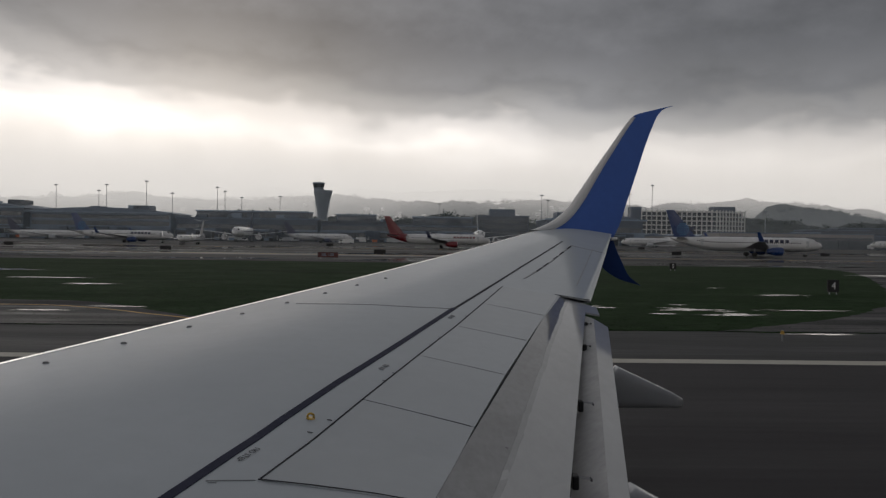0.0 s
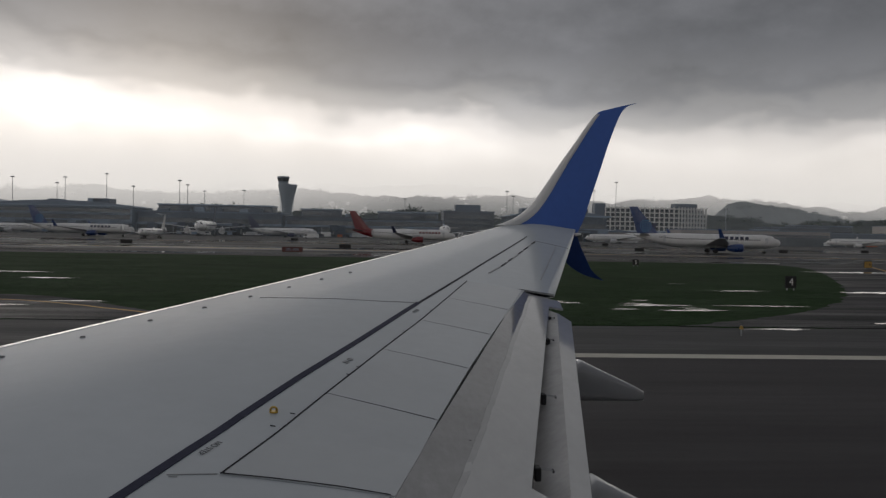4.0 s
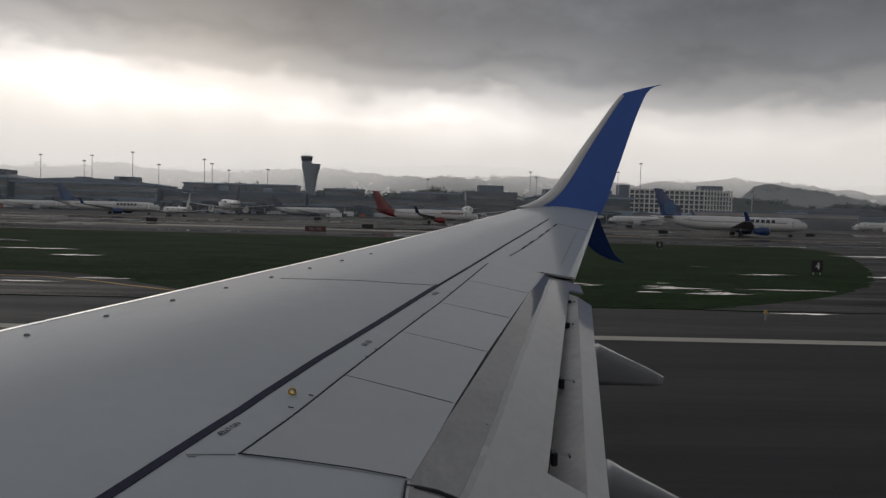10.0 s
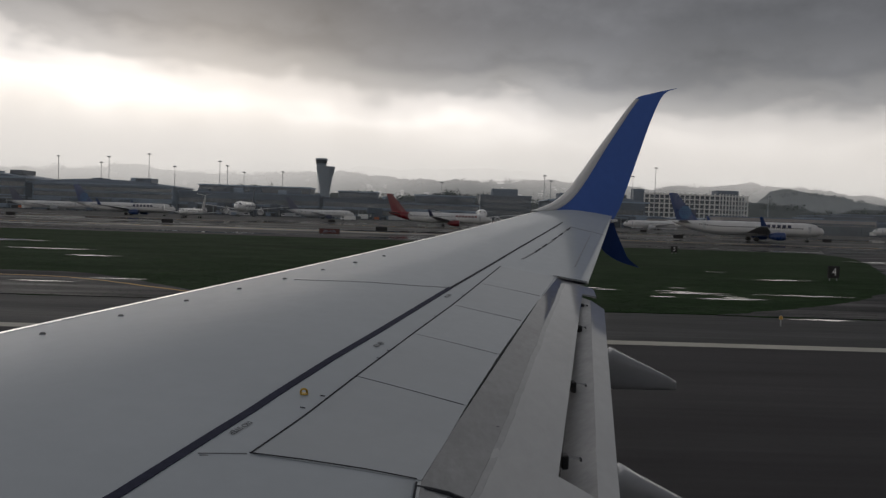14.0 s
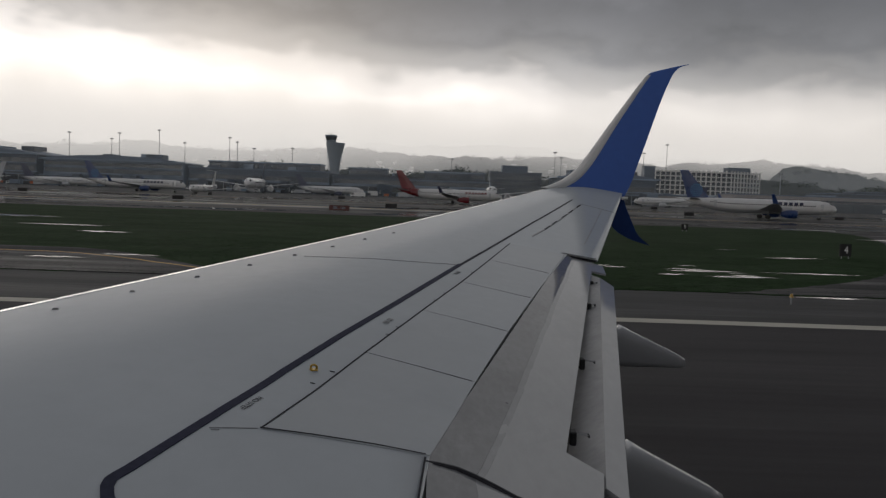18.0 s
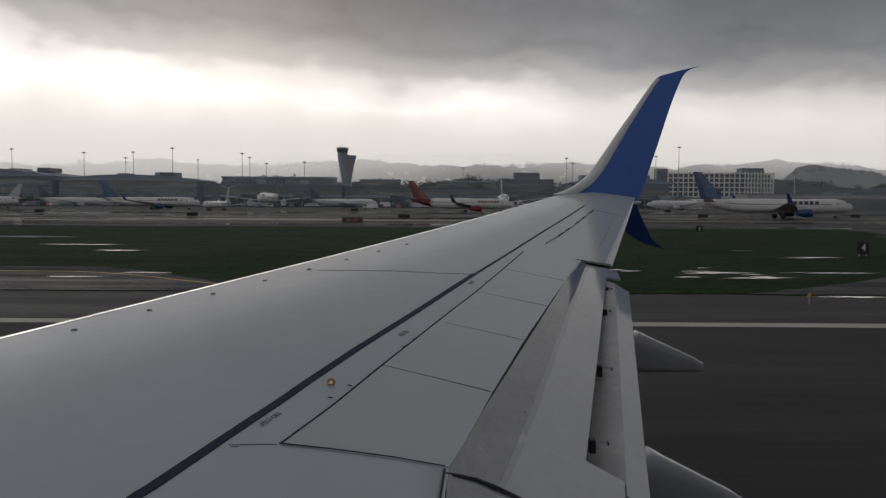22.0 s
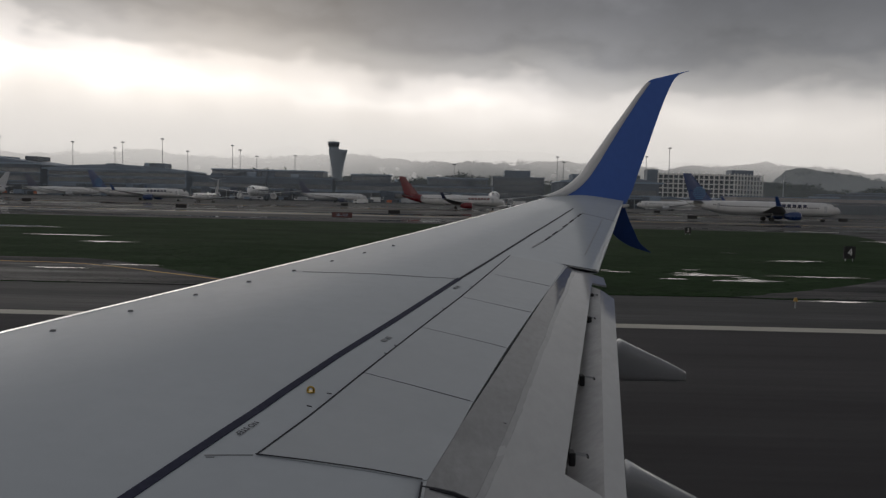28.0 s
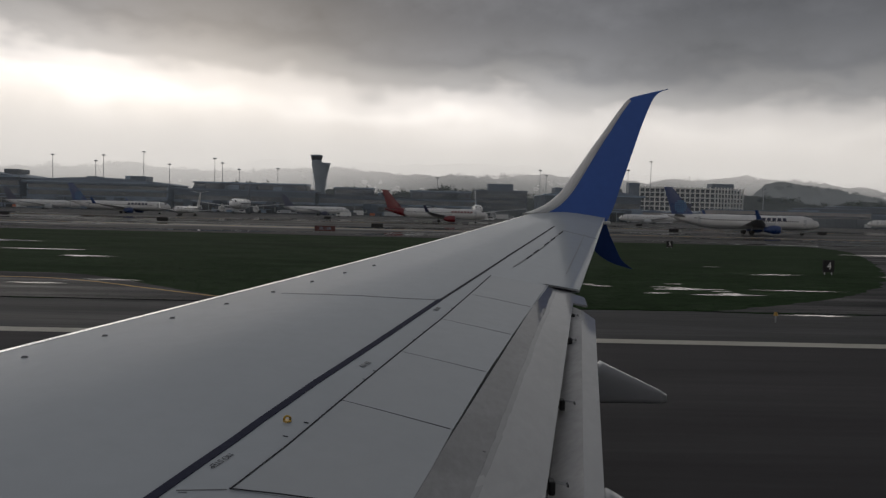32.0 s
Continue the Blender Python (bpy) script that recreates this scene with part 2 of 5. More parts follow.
STENCIL = material("stencil_paint", (0.05, 0.05, 0.06), 0.7, spec=0.1, vary=0.2, scale=6.0)
LEDGE = material("polished_edge", (0.95, 0.95, 0.95), 0.2, metal=1.0, vary=0.04, scale=2.0)
BLUE = material("winglet_blue", (0.046, 0.112, 0.385), 0.34, spec=0.4, vary=0.06, scale=0.8, rough_vary=0.04)
BLUE_DARK = material("strake_blue", (0.02, 0.05, 0.18), 0.45, spec=0.2, vary=0.08, scale=1.0)
WINGLET_WHITE = material("winglet_white", (0.62, 0.62, 0.615), 0.35, vary=0.04, scale=1.0, stains=0.1, dark=(0.4, 0.4, 0.4))
GOLD = material("gold_fitting", (0.55, 0.36, 0.06), 0.3, metal=0.4, vary=0.15, scale=30.0)
BLACK = material("black_rubber", (0.015, 0.015, 0.016), 0.7, vary=0.3, scale=2.0)
HULL = material("hull_white", (0.62, 0.62, 0.62), 0.3, vary=0.03, scale=0.3, coat=0.3, stains=0.06, dark=(0.5, 0.5, 0.5))
HULL_GREY = material("hull_grey", (0.42, 0.43, 0.45), 0.35, vary=0.05, scale=0.3)
LIVERY_BLUE = material("livery_blue", (0.014, 0.042, 0.15), 0.3, vary=0.06, scale=0.3, coat=0.3)
LIVERY_SKY = material("livery_light_blue", (0.055, 0.17, 0.34), 0.35, vary=0.06, scale=0.5)
LIVERY_NAVY = material("livery_navy", (0.015, 0.02, 0.06), 0.35, vary=0.06, scale=0.5)
LIVERY_RED = material("livery_red", (0.15, 0.008, 0.014), 0.32, vary=0.05, scale=0.3, coat=0.3)
LIVERY_TEAL = material("livery_teal", (0.02, 0.20, 0.24), 0.35, vary=0.06, scale=0.5)
ENGINE_METAL = material("engine_metal", (0.6, 0.6, 0.62), 0.25, metal=0.9, vary=0.05, scale=2.0)
COCKPIT = material("dark_glass", (0.015, 0.018, 0.022), 0.1, vary=0.1, scale=1.0)
RUNWAY = material("runway_asphalt", (0.042, 0.0402, 0.0425), 0.8, spec=0.14, vary=0.17, scale=0.3, bump=0.25, bump_scale=40.0, stains=0.38, dark=(0.018, 0.0175, 0.0185), stretch=(0.07, 1, 1))
SHOULDER = material("shoulder_asphalt", (0.050, 0.051, 0.053), 0.7, spec=0.1, vary=0.4, scale=0.3, bump=0.25, bump_scale=30.0, stains=0.6, dark=(0.024, 0.024, 0.026), stretch=(0.08, 1, 1))
WET = material("wet_asphalt", (0.030, 0.0305, 0.033), 0.6, spec=0.04, vary=0.3, scale=0.3, stains=0.6, dark=(0.022, 0.022, 0.024), stretch=(0.12, 1, 1), rough_vary=0.24, bump=0.15, bump_scale=30.0)
TAXIWAY = material("taxiway_asphalt", (0.042, 0.0415, 0.042), 0.66, spec=0.09, rough_vary=0.3, vary=0.3, scale=0.05, stains=0.7, dark=(0.028, 0.028, 0.03), stretch=(0.12, 1, 1), stain_scale=0.6)
APRON = material("apron_concrete", (0.070, 0.068, 0.066), 0.75, spec=0.08, vary=0.25, scale=0.03, stains=0.7, dark=(0.06, 0.06, 0.06), stretch=(0.12, 1, 1), stain_scale=0.8)
GROUND = material("far_ground", (0.10, 0.10, 0.085), 0.9, spec=0.2, vary=0.3, scale=0.01, stains=0.5, dark=(0.04, 0.05, 0.035))
GRASS = material("wet_grass", (0.0185, 0.042, 0.0135), 0.95, spec=0.03, vary=0.4, scale=0.22, bump=0.8, bump_scale=9.0, stains=0.6, dark=(0.014, 0.022, 0.011), stretch=(0.5, 1, 1))
WATER = material("puddle_water", (0.02, 0.02, 0.018), 0.04, spec=0.6, vary=0.2, scale=0.5, rough_vary=0.02)
LINE = material("edge_paint", (0.42, 0.40, 0.34), 0.7, vary=0.18, scale=1.2, stains=0.45, dark=(0.16, 0.15, 0.13), stretch=(0.3, 1, 1))
YELLOW = material("taxi_yellow", (0.48, 0.28, 0.05), 0.65, vary=0.15, scale=1.2, stains=0.4, dark=(0.15, 0.10, 0.04))
CONCRETE = material("pale_concrete", (0.66, 0.64, 0.61), 0.75, vary=0.12, scale=0.08, stains=0.4, dark=(0.28, 0.27, 0.26))
WALL_GREY = material("grey_cladding", (0.056, 0.081, 0.118), 0.6, vary=0.12, scale=0.06, stains=0.4, dark=(0.07, 0.075, 0.085), per_object=0.35)
# near-black colour paints the shade inside the open garage decks
DECK_SHADE = material("deck_shade", (0.022, 0.027, 0.034), 0.8, spec=0.05, vary=0.3, scale=0.1)
TOWER = material("tower_cladding", (0.16, 0.19, 0.225), 0.6, vary=0.12, scale=0.06, stains=0.3, dark=(0.07, 0.08, 0.095))
WALL_DARK = material("dark_cladding", (0.038, 0.046, 0.060), 0.55, vary=0.15, scale=0.08, stains=0.3, dark=(0.03, 0.03, 0.035))
WALL_PALE = material("pale_cladding", (0.18, 0.24, 0.32), 0.6, vary=0.1, scale=0.06, stains=0.35, dark=(0.24, 0.25, 0.26), per_object=0.3)
WALL_PINK = material("beige_wall", (0.30, 0.26, 0.24), 0.75, vary=0.1, scale=0.06, stains=0.3, dark=(0.2, 0.18, 0.17))
BLAST = material("blast_fence", (0.13, 0.145, 0.16), 0.6, vary=0.15, scale=0.1, stains=0.4, dark=(0.08, 0.09, 0.1))
ROOF = material("roof_membrane", (0.10, 0.135, 0.19), 0.6, vary=0.12, scale=0.05, stains=0.4, dark=(0.15, 0.15, 0.16))
GLASS = material("window_glass", (0.03, 0.036, 0.042), 0.12, vary=0.2, scale=0.2)
STEEL = material("galvanised_steel", (0.30, 0.31, 0.32), 0.5, metal=0.6, vary=0.12, scale=0.5)
HILL = material("hill_scrub", (0.05, 0.056, 0.046), 0.95, spec=0.05, vary=0.35, scale=0.03, stains=0.85, dark=(0.016, 0.02, 0.017), bump=0.6, bump_scale=0.05)
LEAF = material("tree_leaves", (0.035, 0.048, 0.028), 0.85, spec=0.1, vary=0.4, scale=0.2)
HOUSE = material("house_walls", (0.55, 0.54, 0.52), 0.8, vary=0.3, scale=0.01)
RED = material("sign_red", (0.075, 0.012, 0.011), 0.45, vary=0.08, scale=3.0)
SIGN_YELLOW = material("sign_yellow", (0.36, 0.21, 0.03), 0.4, vary=0.08, scale=3.0)
WHITE = material("white_paint", (0.75, 0.75, 0.74), 0.5, vary=0.06, scale=2.0)
ORANGE = material("orange_paint", (0.5, 0.12, 0.03), 0.5, vary=0.1, scale=1.0)


# ---- building blocks ----
def mesh_of(name, bm, mat):
    me = bpy.data.meshes.new(name)
    bm.normal_update()
    bm.to_mesh(me)
    bm.free()
    for m in (mat if isinstance(mat, (list, tuple)) else [mat]):
        me.materials.append(m)
    return me


def part(name, bm, mat, parent=None, label="", smooth=False):
    me = mesh_of(name, bm, mat)
    if smooth:
        for f in me.polygons:
            f.use_smooth = True
    ob = new(name, me)
    if parent is not None:
        ob.parent = parent
    if label:
        ob["label"] = label
    return ob


def thing(name, x, y, z=0.0, rz=0.0, label="", category="", group="", kind=""):
    ob = new(name)
    ob.empty_display_size = 0.2
    ob.matrix_world = pose(x, y, z, 0, 0, rz)
    return tagged(ob, label, category, group, kind)


def box(bm, x0, x1, y0, y1, z0, z1, bevel=0.0):
    vs = [bm.verts.new(c) for c in ((x0, y0, z0), (x1, y0, z0), (x1, y1, z0), (x0, y1, z0), (x0, y0, z1), (x1, y0, z1), (x1, y1, z1), (x0, y1, z1))]
    fs = [bm.faces.new([vs[i] for i in q]) for q in ((3, 2, 1, 0), (4, 5, 6, 7), (0, 1, 5, 4), (1, 2, 6, 5), (2, 3, 7, 6), (3, 0, 4, 7))]
    if bevel:
        es = list({e for f in fs for e in f.edges})
        bmesh.ops.bevel(bm, geom=es, offset=bevel, segments=1, affect="EDGES")
    return bm


def boxed(*a, bevel=0.0):
    return box(bmesh.new(), *a, bevel=bevel)


def loft(bm, rings, closed=True, caps=True):
    """Joins rings of points, all of one length, into a skin."""
    vr = [[bm.verts.new(p) for p in ring] for ring in rings]
    n = len(vr[0])
    for a, b in zip(vr, vr[1:]):
        for i in range(n if closed else n - 1):
            j = (i + 1) % n
            bm.faces.new((a[i], a[j], b[j], b[i]))
    if caps and closed:
        bm.faces.new(list(reversed(vr[0])))
        bm.faces.new(vr[-1])
    return bm


def tube(bm, p, q, r0, r1=None, n=8):
    p, q = Vector(p), Vector(q)
    d = (q - p).normalized()
    a = d.orthogonal().normalized()
    b = d.cross(a)
    rings = []
    for c, r in ((p, r0), (q, r0 if r1 is None else r1)):
        rings.append([c + (a * math.cos(k) + b * math.sin(k)) * r for k in (2 * math.pi * i / n for i in range(n))])
    return loft(bm, rings)


def prism(bm, outline, y0, y1):
    """An outline in x and z, from y0 to y1."""
    return loft(bm, [[(x, y0, z) for x, z in outline], [(x, y1, z) for x, z in outline]])


def lettering(body, size, mat, parent, m, name="lettering", depth=0.004):
    cu = bpy.data.curves.new(name, "FONT")
    cu.body, cu.size, cu.extrude = body, size, depth
    cu.align_x, cu.align_y = "CENTER", "CENTER"
    cu.materials.append(mat)
    ob = new(name, cu)
    ob.parent = parent
    ob.matrix_local = m
    return ob


# ---- ground ----
def sheet(name, x0, x1, y0, y1, z, mat, label, category, nx=1, ragged=0.0, seed=0.0, z_low=-0.06):
    """A slab on the ground; ragged: metres by which its long edges wander."""
    bm = bmesh.new()
    rings = []
    for i in range(nx + 1):
        x = x0 + (x1 - x0) * i / nx
        a = y0 + ragged * (noise.noise((x * 0.35 + seed, 1.7, 0)) + 0.5 * noise.noise((x * 1.3, seed, 3)))
        b = y1 + ragged * 3 * noise.noise((x * 0.05, seed + 5, 0))
        rings.append([(x, a, z_low), (x, a, z), (x, b, z), (x, b, z_low)])
    loft(bm, rings)
    bmesh.ops.recalc_face_normals(bm, faces=bm.faces)
    return tagged(part(name, bm, mat), label, category, kind="structure")


bm = bmesh.new()
for c in ((-4500, -1500), (4500, -1500), (4500, 4600), (-4500, 4600)):
    bm.verts.new((*c, -0.05))
bm.faces.new(bm.verts)
tagged(part("ground", bm, GROUND), "flat wet airfield ground reaching to the hills", "ground", kind="structure")
sheet("runway", -900, 900, -36.0, 25.5, 0.0, RUNWAY, "dark wet asphalt runway", "runway")
sheet("runway_shoulder", -900, 900, 26.35, 34.6, 0.0, SHOULDER, "worn grey asphalt runway shoulder", "shoulder")
sheet("runway_edge_line", -900, 900, 25.5, 26.35, 0.004, LINE, "weathered white runway edge line", "line")
sheet("grass_verge", -400, 400, 34.6, 122.0, 0.03, GRASS, "short wet green grass beside the runway", "grass", nx=1600, ragged=0.5)
sheet("taxiway", -1200, 1200, 122.0, 330.0, -0.02, TAXIWAY, "wet grey asphalt taxiway with puddles", "taxiway")
sheet("apron", -1200, 1200, 330.0, 640.0, -0.03, APRON, "pale wet concrete apron by the terminal", "apron")

# ---- the airliner's own wing ----
EYE = 4.0
SECTION = ((0, 0), (0.004, 0.0075), (0.01, 0.0125), (0.02, 0.0185), (0.03, 0.0235), (0.04, 0.028), (0.05, 0.032), (0.056, 0.0338), (0.062, 0.0347), (0.07, 0.0354), (0.08, 0.0362), (0.1, 0.0376),
           (0.15, 0.0412), (0.2, 0.0447), (0.25, 0.0481), (0.3, 0.0514), (0.35, 0.0545), (0.4, 0.0568), (0.45, 0.0572), (0.5, 0.0552), (0.6, 0.047), (0.7, 0.035), (0.8, 0.021), (0.9, 0.006), (1, -0.01))


def lead(y):
    return 2.19 - 0.53 * (15.4 - y)


def trail(y):
    return 3.69 - 0.267 * (15.4 - y) if y > 4 else 0.646


def lead_z(y):
    flex = 0.10 * (max(0.0, y - 8.0) / 7.4) ** 2
    return EYE + 0.04 - math.tan(radians(6.1)) * (15.4 - y) + flex


def profile(u):
    if u >= 1:
        return -0.010 - 0.16 * (u - 1)
    for (a, p), (b, q) in zip(SECTION, SECTION[1:]):
        if u <= b:
            return p + (q - p) * (u - a) / (b - a)
    return 0.0


def skin_z(x, y):
    c = trail(y) - lead(y)
    return lead_z(y) + c * profile(max(0.0, (x - lead(y)) / c))


def on_skin(u, y, up=0.0):
    x = lead(y) + u * (trail(y) - lead(y))
    return Vector((x, y, skin_z(x, y) + up))


def under(u):
    """Lower side of the section, in chords."""
    return -0.052 * (max(0.0, u) ** 0.4) * (1 - u) ** 0.8 - 0.012 * u


def wing_solid(y0, y1, u_end, n, u0=0.0):
    us = [u0 + (u_end - u0) * (i / 44) ** 1.6 for i in range(45)]
    rings = []
    for k in range(n + 1):
        y = y0 + (y1 - y0) * k / n
        c = trail(y) - lead(y)
        ring = [on_skin(u, y) for u in us]
        ring += [Vector((lead(y) + u * c, y, min(lead_z(y) + c * under(u), skin_z(lead(y) + u * c, y) - 0.012))) for u in reversed(us[1:])]
        rings.append(ring)
    bm = loft(bmesh.new(), rings, caps=False)
    bmesh.ops.recalc_face_normals(bm, faces=bm.faces)
    return bm


def patch(corners, nu, nv, up0=0.004, up1=None, thick=0.02, bow=0.0, wave=0.0):
    """A panel laid on the skin. corners: (x, y) fore-inboard, fore-outboard, aft-outboard, aft-inboard."""
    up1 = up0 if up1 is None else up1
    a, b, c, d = (Vector((*p, 0)) for p in corners)
    bm = bmesh.new()
    top, low = [], []
    for i in range(nu + 1):
        s = i / nu
        rt, rl = [], []
        for j in range(nv + 1):
            t = j / nv
            p = (a.lerp(b, t)).lerp(d.lerp(c, t), s)
            if wave and i == nu:
                p.x += wave * (noise.noise((p.y * 1.6, 3.3, 0)) + 0.6 * noise.noise((p.y * 6.0, 8.1, 0)) + 0.3 * noise.noise((p.y * 19.0, 1.1, 0)))
            u0 = up0[0] + (up0[1] - up0[0]) * t if isinstance(up0, tuple) else up0
            z = skin_z(p.x, p.y) + u0 + (up1 - u0) * s + bow * math.sin(math.pi * s)
            rt.append(bm.verts.new((p.x, p.y, z)))
            rl.append(bm.verts.new((p.x, p.y, z - thick)))
        top.append(rt)
        low.append(rl)
    for i in range(nu):
        for j in range(nv):
            bm.faces.new((top[i][j], top[i + 1][j], top[i + 1][j + 1], top[i][j + 1]))
            bm.faces.new((low[i][j + 1], low[i + 1][j + 1], low[i + 1][j], low[i][j]))
    for i in range(nu):
        bm.faces.new((top[i][0], low[i][0], low[i + 1][0], top[i + 1][0]))
        bm.faces.new((top[i][nv], top[i + 1][nv], low[i + 1][nv], low[i][nv]))
    for j in range(nv):
        bm.faces.new((top[0][j], top[0][j + 1], low[0][j + 1], low[0][j]))
        bm.faces.new((top[nu][j], low[nu][j], low[nu][j + 1], top[nu][j + 1]))
    bmesh.ops.recalc_face_normals(bm, faces=bm.faces)
    return bm


def ribbon(points, width, up=0.005, thick=0.004, step=0.12, ends=None, sink=0.0):
    """A flat band along points (x, y) of the skin; width may taper to ends."""
    pts = []
    for (x0, y0), (x1, y1) in zip(points, points[1:]):
        n = max(1, int(math.hypot(x1 - x0, y1 - y0) / step))
        pts += [(x0 + (x1 - x0) * k / n, y0 + (y1 - y0) * k / n) for k in range(n)]
    pts.append(points[-1])
    rings = []
    for i, (x, y) in enumerate(pts):
        a, b = pts[max(0, i - 1)], pts[min(len(pts) - 1, i + 1)]
        d = Vector((b[0] - a[0], b[1] - a[1], 0)).normalized()
        w = width if ends is None else width + (ends - width) * i / (len(pts) - 1)
        nx, ny = -d.y * w / 2, d.x * w / 2
        low = sink * min(1.0, 1.6 * i / (len(pts) - 1))
        ring = []
        for s, h in ((1, 0), (-1, 0), (-1, -thick), (1, -thick)):
            q = (x + s * nx, y + s * ny)
            ring.append((*q, skin_z(*q) + up - low + h))
        rings.append(ring)
    bm = loft(bmesh.new(), rings)
    bmesh.ops.recalc_face_normals(bm, faces=bm.faces)
    return bm


def blade(stations, thick):
    """A winglet-like blade: stations of leading and trailing points, with a lens section."""
    rings = []
    for le, te in stations:
        le, te = Vector(le), Vector(te)
        ch = (te - le).length
        ring = []
        for u in (0.0, 0.04, 0.15, 0.4, 0.7, 1.0):
            ring.append(le.lerp(te, u) + Vector((0, -1, 0.12)) * thick * ch * 2.2 * math.sqrt(u) * (1 - u))
        for u in (0.7, 0.4, 0.15, 0.04):
            ring.append(le.lerp(te, u) + Vector((0, 1, -0.12)) * thick * ch * 2.2 * math.sqrt(u) * (1 - u))
        rings.append(ring)
    bm = loft(bmesh.new(), rings)
    bmesh.ops.recalc_face_normals(bm, faces=bm.faces)
    for e in bm.edges:
        e.smooth = len(e.link_faces) < 2 or e.calc_face_angle() < 0.3
    return bm


def finer(stations, n):
    out = []
    for (a, b), (c, d) in zip(stations, stations[1:]):
        a, b, c, d = map(Vector, (a, b, c, d))
        out += [(a.lerp(c, k / n), b.lerp(d, k / n)) for k in range(n)]
    out.append(tuple(map(Vector, stations[-1])))
    for _ in range(2):
        out = [out[0]] + [((p[0] + 2 * q[0] + r[0]) / 4, (p[1] + 2 * q[1] + r[1]) / 4) for p, q, r in zip(out, out[1:], out[2:])] + [out[-1]]
    return out


def fairing(y, x0, x1, z_low, tops, width):
    """A canoe-shaped flap track fairing with a level keel; tops: (x, z) along its upper edge, falling to the blunt tail."""
    rings = []
    for i in range(19):
        s = i / 18
        x = x0 + (x1 - x0) * s
        top = tops[-1][1]
        for (a, p), (b, q) in zip(tops, tops[1:]):
            if a <= x <= b:
                top = p + (q - p) * (x - a) / (b - a)
        w = width * (1 - max(0.0, s - 0.4) / 0.6 * 0.62)
        low = z_low
        if s > 0.97:
            w *= 0.8
            top, low = top - 0.006, low + 0.006
        zc, hgt = (top + low) / 2, top - low
        rings.append([(x, y + w / 2 * math.copysign(abs(math.cos(k)) ** 0.5, math.cos(k)), zc + hgt / 2 * math.copysign(abs(math.sin(k)) ** 0.5, math.sin(k)))
                      for k in (2 * math.pi * j / 28 for j in range(28))])
    bm = loft(bmesh.new(), rings)
    bmesh.ops.recalc_face_normals(bm, faces=bm.faces)
    return bm


def hull(length, radius, parent, mat):
    """A plain body barrel along x behind the window."""
    rings = []
    for i in range(41):
        x = -length * 0.55 + length * i / 40
        s = i / 40
        k = min(1.0, math.sqrt(max(0.002, s * 7)), (max(0.0, 1 - s) * 3.2) ** 0.8 + 0.05)
        lift = 1.2 * max(0.0, s - 0.7) / 0.3
        rings.append([(x, -2.02 + radius * k * math.cos(a), 3.25 + lift + radius * 1.03 * k * math.sin(a)) for a in (2 * math.pi * j / 28 for j in range(28))])
    bm = loft(bmesh.new(), rings)
    bmesh.ops.recalc_face_normals(bm, faces=bm.faces)
    return part("fuselage", bm, mat, parent, smooth=True)


